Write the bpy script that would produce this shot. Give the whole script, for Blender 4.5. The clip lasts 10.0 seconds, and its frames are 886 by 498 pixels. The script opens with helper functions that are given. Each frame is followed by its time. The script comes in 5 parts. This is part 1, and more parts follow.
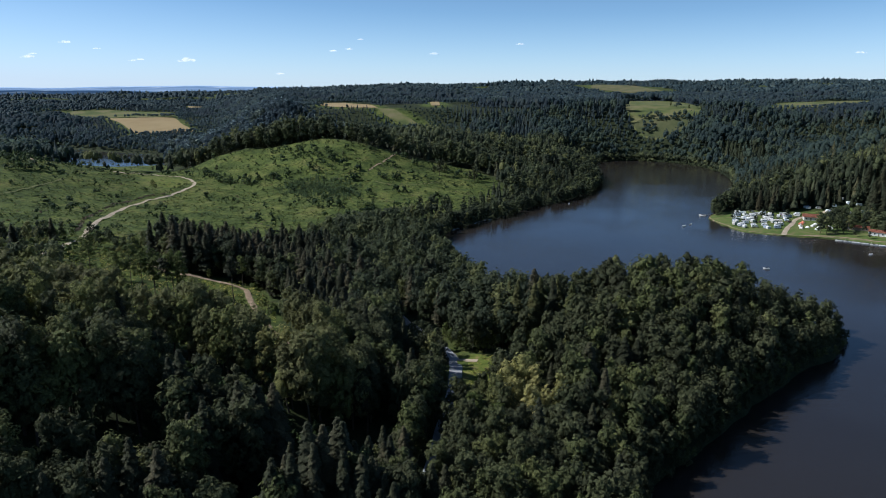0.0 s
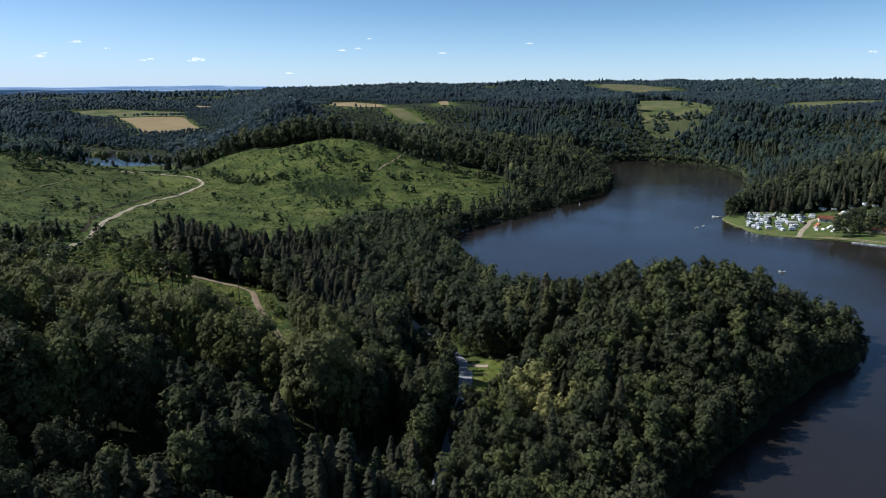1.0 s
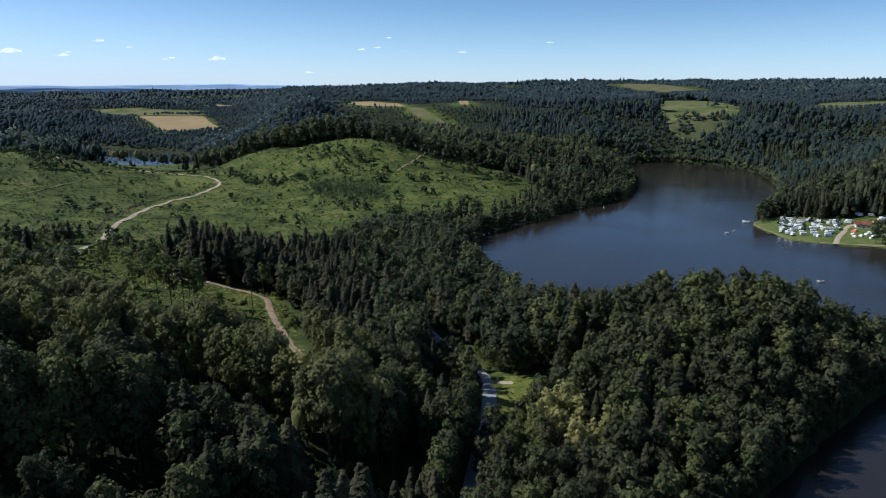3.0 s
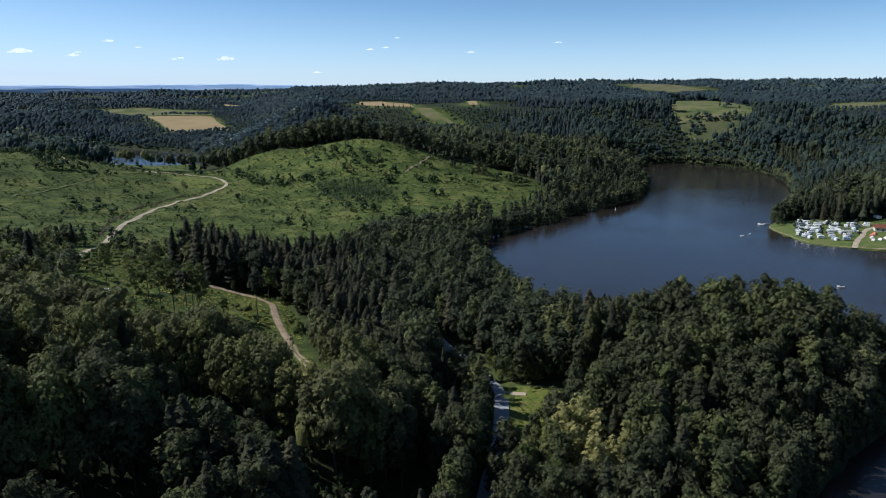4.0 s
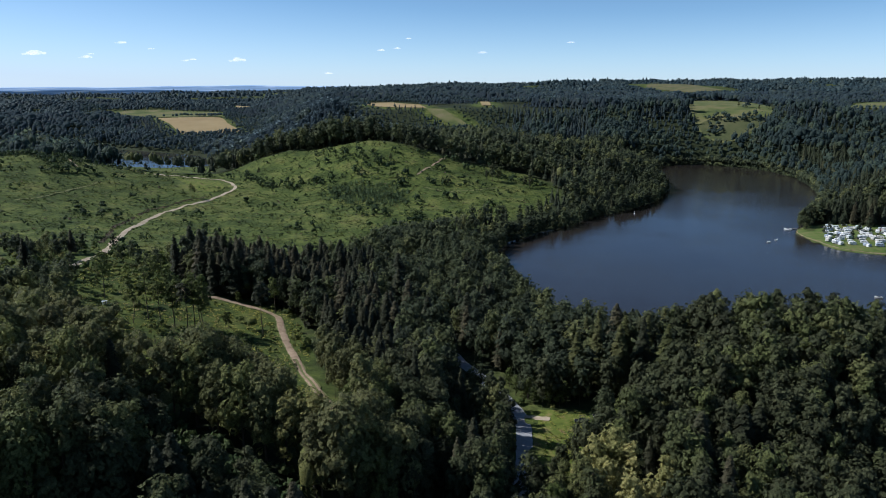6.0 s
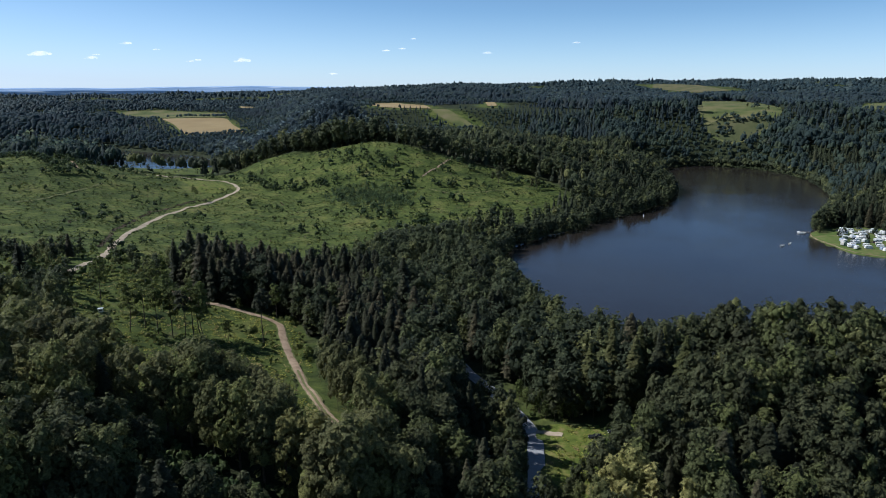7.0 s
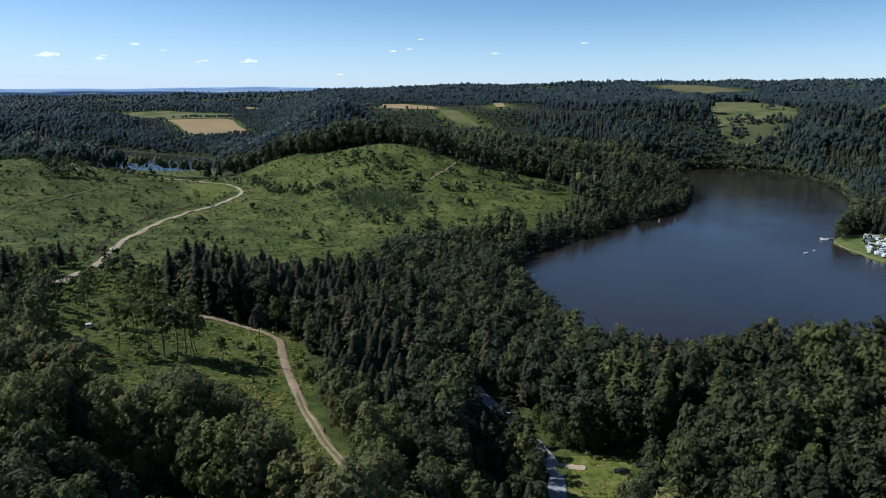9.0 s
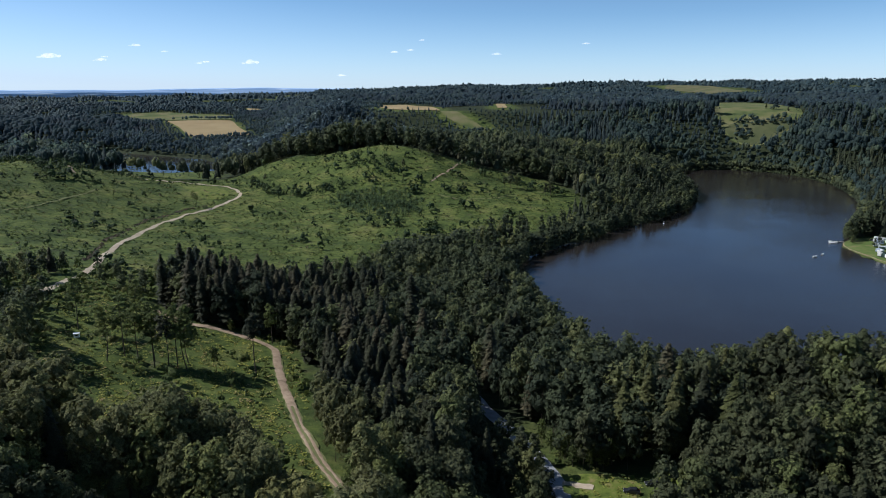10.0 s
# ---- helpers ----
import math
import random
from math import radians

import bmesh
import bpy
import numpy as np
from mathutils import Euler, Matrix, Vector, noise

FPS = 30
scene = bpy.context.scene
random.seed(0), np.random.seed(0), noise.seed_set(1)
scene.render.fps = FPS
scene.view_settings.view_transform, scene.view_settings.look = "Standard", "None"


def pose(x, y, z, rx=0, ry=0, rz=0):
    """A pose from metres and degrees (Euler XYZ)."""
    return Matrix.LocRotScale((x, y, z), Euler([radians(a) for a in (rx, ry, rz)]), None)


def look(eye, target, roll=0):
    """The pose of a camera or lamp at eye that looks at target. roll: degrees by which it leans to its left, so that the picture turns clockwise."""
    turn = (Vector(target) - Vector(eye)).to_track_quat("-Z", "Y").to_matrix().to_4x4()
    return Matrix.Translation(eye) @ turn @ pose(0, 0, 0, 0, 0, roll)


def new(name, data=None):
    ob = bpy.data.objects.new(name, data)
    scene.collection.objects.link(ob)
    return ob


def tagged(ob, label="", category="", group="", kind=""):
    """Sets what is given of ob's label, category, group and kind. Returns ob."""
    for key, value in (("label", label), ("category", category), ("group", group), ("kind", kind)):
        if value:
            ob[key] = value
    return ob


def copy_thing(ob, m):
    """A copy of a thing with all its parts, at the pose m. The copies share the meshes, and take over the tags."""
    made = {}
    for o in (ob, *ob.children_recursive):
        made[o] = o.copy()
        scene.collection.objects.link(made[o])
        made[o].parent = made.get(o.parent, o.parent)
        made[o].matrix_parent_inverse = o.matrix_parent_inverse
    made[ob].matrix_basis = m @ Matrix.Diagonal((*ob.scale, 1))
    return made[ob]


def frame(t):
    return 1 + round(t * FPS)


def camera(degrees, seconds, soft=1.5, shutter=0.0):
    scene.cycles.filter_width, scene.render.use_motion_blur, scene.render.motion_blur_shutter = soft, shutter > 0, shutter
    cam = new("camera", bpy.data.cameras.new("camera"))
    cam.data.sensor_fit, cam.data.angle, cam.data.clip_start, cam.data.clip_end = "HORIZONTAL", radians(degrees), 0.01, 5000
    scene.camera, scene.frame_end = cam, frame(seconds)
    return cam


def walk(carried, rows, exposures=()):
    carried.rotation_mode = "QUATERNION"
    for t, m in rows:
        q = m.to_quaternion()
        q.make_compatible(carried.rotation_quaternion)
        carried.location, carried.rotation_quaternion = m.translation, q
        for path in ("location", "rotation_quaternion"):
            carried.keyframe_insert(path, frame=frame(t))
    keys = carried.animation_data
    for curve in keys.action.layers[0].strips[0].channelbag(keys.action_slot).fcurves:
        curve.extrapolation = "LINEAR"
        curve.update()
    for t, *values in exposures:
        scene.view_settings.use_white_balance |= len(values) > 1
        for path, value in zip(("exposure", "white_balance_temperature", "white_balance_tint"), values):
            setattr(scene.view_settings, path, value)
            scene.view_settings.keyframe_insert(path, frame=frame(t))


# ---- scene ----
cam = camera(66.0, 10.0, 0.98)
PATH = [
    (0, (4.384, 9.906, 113.614), (4.379, 11.85, 113.142), -0.0),
    (0.5, (4.079, 12.632, 113.539), (4.064, 14.576, 113.066), -0.0),
    (1, (3.678, 15.968, 113.484), (3.649, 17.911, 113.011), 0.0),
    (1.5, (3.231, 19.379, 113.426), (3.19, 21.322, 112.952), 0.1),
    (2, (2.676, 23.388, 113.398), (2.62, 25.33, 112.923), 0.1),
    (2.5, (2.106, 27.154, 113.43), (2.037, 29.095, 112.955), 0.1),
    (4, (-0.047, 40.34, 113.242), (-0.15, 42.28, 112.767), 0.1),
    (4.5, (-0.751, 44.501, 113.169), (-0.864, 46.441, 112.694), 0.1),
    (5, (-1.512, 49.292, 113.103), (-1.634, 51.231, 112.629), 0.1),
    (5.5, (-2.195, 53.486, 113.066), (-2.324, 55.425, 112.592), 0.0),
    (7, (-4.669, 67.784, 112.836), (-4.818, 69.722, 112.364), -0.1),
    (7.5, (-5.435, 72.192, 112.814), (-5.59, 74.13, 112.342), -0.1),
    (8, (-6.124, 76.746, 112.822), (-6.284, 78.683, 112.35), -0.1),
    (8.5, (-6.938, 81.347, 112.789), (-7.102, 83.284, 112.318), -0.1),
    (9, (-7.644, 85.964, 112.743), (-7.812, 87.901, 112.273), -0.1),
    (9.5, (-8.077, 90.559, 112.804), (-8.247, 92.495, 112.334), -0.2),
    (10, (-8.106, 95.191, 112.631), (-8.279, 97.128, 112.163), -0.2),
]
walk(cam, [(t, look(eye, target, roll)) for t, eye, target, roll in PATH], [(0, 0.18, 5650, 11), (10, 0.20, 5650, 11)])

# ---- light ----
SUN_ELEV, SUN_TURN = 42.0, -83.0      # degrees; the turn is clockwise from +y
world = bpy.data.worlds.new("sky")
scene.world = world
world.use_nodes = True
wn, wl = world.node_tree.nodes, world.node_tree.links
sky = wn.new("ShaderNodeTexSky")
sky.sky_type, sky.sun_disc = "NISHITA", False
sky.sun_elevation, sky.sun_rotation = radians(SUN_ELEV), radians(SUN_TURN)
sky.altitude, sky.air_density, sky.dust_density, sky.ozone_density = 450, 0.52, 0.15, 0.1
split = wn.new("ShaderNodeSeparateColor")   # the pale end of the sky turns to a thin lavender summer haze
haze = wn.new("ShaderNodeMapRange")
haze.inputs["From Min"].default_value, haze.inputs["From Max"].default_value, haze.inputs["To Max"].default_value = 2.6, 7.5, 0.7
clear = wn.new("ShaderNodeMix")
veil = wn.new("ShaderNodeMix")
clear.data_type = veil.data_type = "RGBA"
clear.blend_type = "MULTIPLY"
clear.inputs[0].default_value, clear.inputs[7].default_value, veil.inputs[7].default_value = 1.0, (0.90, 1.03, 1.0, 1), (5.6, 6.0, 6.9, 1)
wl.new(sky.outputs[0], split.inputs[0])
wl.new(split.outputs[0], haze.inputs[0])
wl.new(sky.outputs[0], clear.inputs[6])
wl.new(clear.outputs[2], veil.inputs[6])
wl.new(haze.outputs[0], veil.inputs[0])
wl.new(veil.outputs[2], wn["Background"].inputs[0])
wn["Background"].inputs[1].default_value = 0.100
sun = new("sun", bpy.data.lights.new("sun", "SUN"))
sun.data.energy, sun.data.angle, sun.data.color = 5.0, radians(0.53), (1.0, 0.955, 0.88)
sx, sy = math.sin(radians(SUN_TURN)), math.cos(radians(SUN_TURN))
sun.matrix_world = look((sx * 300, sy * 300, 300 * math.tan(radians(SUN_ELEV))), (0, 0, 0))


# ---- materials ----
def material(name, rough=0.9, spec=0.2):
    m = bpy.data.materials.new(name)
    m.use_nodes = True
    b = m.node_tree.nodes["Principled BSDF"]
    b.inputs["Roughness"].default_value, b.inputs["Specular IOR Level"].default_value = rough, spec
    return m, m.node_tree.nodes, m.node_tree.links, b


def node(n, kind, **values):
    made = n.new(kind)
    for k, v in values.items():
        made.inputs[k].default_value = v
    return made


def ramp(n, l, source, stops):
    r = n.new("ShaderNodeValToRGB")
    while len(r.color_ramp.elements) < len(stops):
        r.color_ramp.elements.new(0.5)
    for e, (p, c) in zip(r.color_ramp.elements, stops):
        e.position, e.color = p, (*c, 1)
    l.new(source, r.inputs[0])
    return r.outputs[0]


def place(n, l, scale, detail=4.0, rough=0.55):
    """World-space noise of so many waves a metre."""
    g = n.new("ShaderNodeNewGeometry")
    t = node(n, "ShaderNodeTexNoise", Scale=scale, Detail=detail, Roughness=rough)
    l.new(g.outputs["Position"], t.inputs["Vector"])
    return t.outputs[0]


def mix(n, l, a, b, f):
    m = n.new("ShaderNodeMix")
    m.data_type = "RGBA"
    for s, v in ((m.inputs[6], a), (m.inputs[7], b), (m.inputs[0], f)):
        if isinstance(v, tuple):
            s.default_value = (*v, 1)
        elif isinstance(v, (int, float)):
            s.default_value = v
        else:
            l.new(v, s)
    return m.outputs[2]


def bump(n, l, b, source, strength, distance):
    u = node(n, "ShaderNodeBump", Strength=strength, Distance=distance)
    l.new(source, u.inputs["Height"])
    l.new(u.outputs[0], b.inputs["Normal"])


def ground_material():
    m, n, l, b = material("ground", 0.95, 0.1)
    grass = ramp(n, l, place(n, l, 0.034, 10, 0.72), [(0.30, (0.029, 0.040, 0.012)), (0.42, (0.049, 0.067, 0.017)), (0.51, (0.075, 0.096, 0.023)), (0.60, (0.112, 0.121, 0.034)), (0.74, (0.142, 0.124, 0.052))])
    tuft = ramp(n, l, place(n, l, 0.28, 6, 0.75), [(0.36, (0.48, 0.53, 0.48)), (0.49, (0.95, 0.96, 0.95)), (0.66, (1.34, 1.28, 1.08))])
    mul = n.new("ShaderNodeMix")
    mul.data_type, mul.blend_type = "RGBA", "MULTIPLY"
    mul.inputs[0].default_value = 1.0
    l.new(grass, mul.inputs[6])
    l.new(tuft, mul.inputs[7])
    soil = ramp(n, l, place(n, l, 0.3, 6), [(0.35, (0.018, 0.024, 0.010)), (0.6, (0.034, 0.040, 0.018)), (0.75, (0.040, 0.055, 0.018))])
    bare = ramp(n, l, place(n, l, 0.09, 5, 0.7), [(0.60, (0, 0, 0)), (0.68, (1, 1, 1))])
    half = node(n, "ShaderNodeMath")
    half.operation = "MULTIPLY"
    l.new(bare, half.inputs[0])
    half.inputs[1].default_value = 0.35
    grassy = mix(n, l, mul.outputs[2], (0.120, 0.098, 0.058), half.outputs[0])
    att = n.new("ShaderNodeAttribute")
    att.attribute_name = "meadow"
    l.new(mix(n, l, soil, grassy, att.outputs["Fac"]), b.inputs["Base Color"])
    bump(n, l, b, place(n, l, 0.9, 6, 0.7), 0.8, 0.5)
    return m


def plain(name, stops, scale, rough=0.95, spec=0.1, relief=0.0, fine=None):
    """A matt surface whose colour wanders through the stops."""
    m, n, l, b = material(name, rough, spec)
    l.new(ramp(n, l, place(n, l, scale, 6, 0.6), stops), b.inputs["Base Color"])
    if relief:
        bump(n, l, b, place(n, l, fine or scale * 8, 5, 0.65), 0.7, relief)
    return m


def leaf_material(name, stops, glow=0.35, gaps=0.0, grain=3.0, spread=1.0, haze_sheen=0.0):
    """Foliage: each tree has its own tone, leaf sprays differ a little, and light comes through them."""
    m, n, l, b = material(name, 0.6, 0.08)
    att = n.new("ShaderNodeAttribute")
    att.attribute_name = "tone"
    info = n.new("ShaderNodeObjectInfo")
    add = n.new("ShaderNodeMath")
    add.operation = "ADD"
    l.new(att.outputs["Fac"], add.inputs[0])
    l.new(info.outputs["Random"], add.inputs[1])
    wrap = n.new("ShaderNodeMath")
    wrap.operation = "FRACT"
    l.new(add.outputs[0], wrap.inputs[0])
    tree = ramp(n, l, wrap.outputs[0], stops)
    geo = n.new("ShaderNodeNewGeometry")
    spray = ramp(n, l, geo.outputs["Random Per Island"], [(p, tuple(1 + (v - 1) * spread for v in c)) for p, c in ((0.0, (0.66, 0.68, 0.64)), (0.55, (0.97, 0.98, 0.96)), (1.0, (1.42, 1.38, 1.28)))])
    # This bluish sheen stands in for air haze on the far woods.
    b.inputs["Sheen Weight"].default_value, b.inputs["Sheen Roughness"].default_value, b.inputs["Sheen Tint"].default_value = haze_sheen, 0.5, (0.60, 0.82, 1.0, 1)
    fine = ramp(n, l, place(n, l, grain * 0.8, 3, 0.65), [(0.34, (0.54, 0.56, 0.54)), (0.5, (1.0, 1.0, 0.99)), (0.66, (1.54, 1.50, 1.42))] if grain > 1.5 else [(0.34, (0.66, 0.67, 0.66)), (0.5, (1.0, 1.0, 1.0)), (0.66, (1.32, 1.30, 1.26))])
    mul = n.new("ShaderNodeMix")
    mul.data_type, mul.blend_type = "RGBA", "MULTIPLY"
    mul.inputs[0].default_value = 1.0
    l.new(tree, mul.inputs[6])
    l.new(spray, mul.inputs[7])
    both = n.new("ShaderNodeMix")
    both.data_type, both.blend_type = "RGBA", "MULTIPLY"
    both.inputs[0].default_value = 1.0
    l.new(mul.outputs[2], both.inputs[6])
    l.new(fine, both.inputs[7])
    l.new(both.outputs[2], b.inputs["Base Color"])
    bump(n, l, b, place(n, l, grain, 3, 0.6), 0.9 if grain > 1.5 else 0.6, 1.2 / grain)
    tr = n.new("ShaderNodeBsdfTranslucent")
    l.new(both.outputs[2], tr.inputs[0])
    ms = n.new("ShaderNodeMixShader")
    ms.inputs[0].default_value = glow
    l.new(b.outputs[0], ms.inputs[1])
    l.new(tr.outputs[0], ms.inputs[2])
    last = ms.outputs[0]
    if gaps:
        hole = node(n, "ShaderNodeMath")
        hole.operation = "LESS_THAN"
        l.new(place(n, l, grain, 2, 0.6), hole.inputs[0])
        hole.inputs[1].default_value = gaps
        clear = n.new("ShaderNodeBsdfTransparent")
        cut = n.new("ShaderNodeMixShader")
        l.new(hole.outputs[0], cut.inputs[0])
        l.new(last, cut.inputs[1])
        l.new(clear.outputs[0], cut.inputs[2])
        last = cut.outputs[0]
    l.new(last, n["Material Output"].inputs[0])
    return m


def water_material():
    m, n, l, b = material("lake_water", 0.06, 0.80)
    b.inputs["IOR"].default_value = 1.33
    l.new(ramp(n, l, place(n, l, 0.006, 3), [(0.3, (0.018, 0.015, 0.013)), (0.7, (0.025, 0.021, 0.018))]), b.inputs["Base Color"])
    l.new(ramp(n, l, place(n, l, 0.009, 4), [(0.35, (0.04, 0.04, 0.04)), (0.65, (0.12, 0.12, 0.12))]), b.inputs["Roughness"])
    calm = ramp(n, l, place(n, l, 0.012, 3), [(0.35, (0.25, 0.25, 0.25)), (0.6, (1, 1, 1))])
    u = node(n, "ShaderNodeBump", Distance=0.35)
    scale = n.new("ShaderNodeMath")
    scale.operation = "MULTIPLY"
    l.new(calm, scale.inputs[0])
    scale.inputs[1].default_value = 0.36
    l.new(scale.outputs[0], u.inputs["Strength"])
    l.new(place(n, l, 0.8, 4, 0.6), u.inputs["Height"])
    l.new(u.outputs[0], b.inputs["Normal"])
    return m


def simple(name, colour, rough=0.6, spec=0.4, metal=0.0):
    m, n, l, b = material(name, rough, spec)
    c = tuple(colour)
    l.new(ramp(n, l, place(n, l, 1.5, 4), [(0.3, tuple(v * 0.82 for v in c)), (0.7, tuple(min(1, v * 1.1) for v in c))]), b.inputs["Base Color"])
    b.inputs["Metallic"].default_value = metal
    return m


GROUND, WATER = ground_material(), water_material()
LEAF_TONES = [(0.0, (0.044, 0.047, 0.025)), (0.25, (0.058, 0.066, 0.031)), (0.5, (0.071, 0.076, 0.038)), (0.72, (0.080, 0.090, 0.037)), (0.9, (0.101, 0.114, 0.041)), (1.0, (0.128, 0.129, 0.050))]

BROADLEAF = leaf_material("broadleaf", [(c, (r * 0.98, g * 0.98, b * 1.02)) for c, (r, g, b) in LEAF_TONES], 0.25, 0.42, 3.4, 0.65)
# Olive oak tone, also brightened to stand for sunlit crowns.
LIT_OAKLEAF = leaf_material("lit_oak_leaf", [(c, (r * (2.30 - 0.80 * c), g * (2.10 - 0.68 * c), b * (1.85 - 0.48 * c))) for c, (r, g, b) in LEAF_TONES], 0.34, 0.42, 3.8, 0.7)

# The blue in these far leaf colours stands in for air haze.
HAZED_LEAF = leaf_material("hazed_broadleaf", [(0.0, (0.049, 0.072, 0.067)), (0.4, (0.062, 0.088, 0.076)), (0.75, (0.080, 0.110, 0.083)), (0.92, (0.104, 0.132, 0.085)), (1.0, (0.132, 0.150, 0.088))], 0.60, 0.30, 1.2, 0.3, 0.12)
LIGHTLEAF = leaf_material("light_leaf", [(0.0, (0.072, 0.090, 0.032)), (0.5, (0.094, 0.115, 0.036)), (1.0, (0.125, 0.138, 0.044))], 0.4, 0.45, 4.0)
YELLOWLEAF = leaf_material("yellow_leaf", [(0.0, (0.220, 0.215, 0.080)), (1.0, (0.360, 0.325, 0.130))], 0.4, 0.43, 3.6)
MIDLEAF = leaf_material("lakeside_leaf", [(0.0, (0.045, 0.055, 0.035)), (0.4, (0.068, 0.081, 0.046)), (0.75, (0.094, 0.108, 0.053)), (0.92, (0.128, 0.138, 0.060)), (1.0, (0.160, 0.162, 0.068))], 0.40, 0.40, 1.9, 0.6)
NEEDLES = leaf_material("needles", [(0.0, (0.031, 0.034, 0.020)), (0.5, (0.042, 0.045, 0.026)), (0.85, (0.054, 0.053, 0.031)), (1.0, (0.076, 0.066, 0.040))], 0.14, 0.42, 4.0)
# Air haze is put into these bluish needle and leaf colours.
HAZED_NEEDLES = leaf_material("hazed_needles", [(0.0, (0.040, 0.056, 0.058)), (0.5, (0.052, 0.070, 0.068)), (0.85, (0.064, 0.084, 0.074)), (1.0, (0.090, 0.104, 0.080))], 0.50, 0.0, 1.2, 0.3, 0.12)
HAZED_PLATEAU_LEAF = leaf_material("hazed_plateau_leaf", [(0.0, (0.078, 0.108, 0.124)), (0.4, (0.094, 0.128, 0.136)), (0.75, (0.110, 0.148, 0.144)), (0.92, (0.130, 0.168, 0.148)), (1.0, (0.158, 0.184, 0.146))], 0.75, 0.0, 1.2, 0.2, 0.20)
HAZED_PLATEAU_NEEDLES = leaf_material("hazed_plateau_needles", [(0.0, (0.058, 0.078, 0.092)), (0.5, (0.070, 0.092, 0.102)), (0.85, (0.084, 0.107, 0.108)), (1.0, (0.104, 0.120, 0.108))], 0.70, 0.0, 1.2, 0.2, 0.20)
MID_NEEDLES = leaf_material("lakeside_needles", [(0.0, (0.024, 0.030, 0.019)), (0.5, (0.036, 0.043, 0.024)), (0.85, (0.048, 0.054, 0.030)), (1.0, (0.074, 0.070, 0.036))], 0.12, 0.0, 1.6, 0.8)
BARK = plain("bark", [(0.3, (0.060, 0.048, 0.036)), (0.7, (0.120, 0.098, 0.075))], 1.5, relief=0.05)
PALEBARK = plain("pale_bark", [(0.3, (0.20, 0.185, 0.16)), (0.7, (0.42, 0.40, 0.37))], 1.2, relief=0.03)
GRAVEL = plain("gravel", [(0.25, (0.26, 0.205, 0.140)), (0.5, (0.36, 0.290, 0.205)), (0.75, (0.45, 0.375, 0.280))], 0.35, relief=0.08, fine=6.0)
VERGE = plain("track_grass", [(0.3, (0.10, 0.115, 0.04)), (0.7, (0.17, 0.16, 0.07))], 0.5, relief=0.1, fine=4.0)
ASPHALT = plain("old_asphalt", [(0.3, (0.21, 0.21, 0.215)), (0.7, (0.32, 0.32, 0.325))], 0.4, 0.85, 0.3, relief=0.02, fine=8.0)
LAWN = plain("mown_grass", [(0.3, (0.056, 0.086, 0.022)), (0.48, (0.088, 0.120, 0.030)), (0.62, (0.128, 0.130, 0.048)), (0.75, (0.17, 0.145, 0.080))], 0.16, relief=0.12, fine=3.0)
BRIGHT_GRASS = plain("bright_grass", [(0.3, (0.058, 0.080, 0.016)), (0.5, (0.105, 0.128, 0.024)), (0.64, (0.170, 0.150, 0.050)), (0.75, (0.24, 0.19, 0.10))], 0.30, relief=0.12, fine=3.0)
STUBBLE = plain("ripe_grain", [(0.3, (0.230, 0.165, 0.078)), (0.7, (0.310, 0.235, 0.118))], 0.012, relief=0.2, fine=0.6)
PASTURE = plain("pasture", [(0.32, (0.056, 0.074, 0.026)), (0.45, (0.090, 0.104, 0.034)), (0.56, (0.130, 0.126, 0.050)), (0.68, (0.160, 0.140, 0.070))], 0.030, relief=0.2, fine=0.6)
DRY_GRASS = plain("dry_grass", [(0.32, (0.075, 0.082, 0.034)), (0.5, (0.112, 0.106, 0.048)), (0.68, (0.150, 0.125, 0.066))], 0.04, relief=0.2, fine=0.6)
ROUGH_GRASS = plain("rough_pasture", [(0.32, (0.054, 0.064, 0.026)), (0.5, (0.080, 0.084, 0.036)), (0.68, (0.110, 0.100, 0.050))], 0.04, relief=0.2, fine=0.6)
DEADWOOD = plain("dead_brush", [(0.3, (0.130, 0.098, 0.064)), (0.7, (0.240, 0.185, 0.130))], 0.8, relief=0.1, fine=3.0)
SOIL = plain("bare_soil", [(0.3, (0.200, 0.140, 0.088)), (0.7, (0.350, 0.260, 0.175))], 0.4, relief=0.1, fine=3.0)
SHRUB = leaf_material("shrub", [(0.0, (0.030, 0.048, 0.022)), (0.4, (0.044, 0.066, 0.028)), (0.75, (0.070, 0.094, 0.036)), (1.0, (0.105, 0.126, 0.046))], 0.3, 0.32, 1.6)
WHITE = simple("white_paint", (0.80, 0.78, 0.73), 0.4)
CREAM = simple("cream_panel", (0.66, 0.62, 0.54), 0.5)
DARKCANVAS = simple("dark_green_canvas", (0.05, 0.075, 0.06), 0.85, 0.1)
GREYBLUE = simple("grey_canvas", (0.36, 0.40, 0.46), 0.85, 0.1)
GLASS_DARK = simple("dark_glass", (0.02, 0.022, 0.025), 0.08, 0.6)
RUBBER = simple("black_rubber", (0.025, 0.025, 0.025), 0.9, 0.2)
STEEL = simple("galvanised_steel", (0.55, 0.56, 0.57), 0.4, 0.5, 0.8)
CHARCOAL = simple("charcoal_car_paint", (0.020, 0.022, 0.026), 0.25, 0.6)
SILVER = simple("silver_car_paint", (0.42, 0.43, 0.45), 0.3, 0.5, 0.4)
REDPAINT = simple("red_car_paint", (0.35, 0.03, 0.025), 0.3, 0.5)
ORANGE = simple("orange_canvas", (0.62, 0.20, 0.12), 0.85, 0.1)
TILE = plain("red_roof_tiles", [(0.3, (0.26, 0.10, 0.065)), (0.7, (0.40, 0.17, 0.11))], 0.6, relief=0.05, fine=4.0)
WOOD = plain("weathered_planks", [(0.3, (0.16, 0.13, 0.10)), (0.7, (0.30, 0.26, 0.21))], 0.8, relief=0.03, fine=6.0)
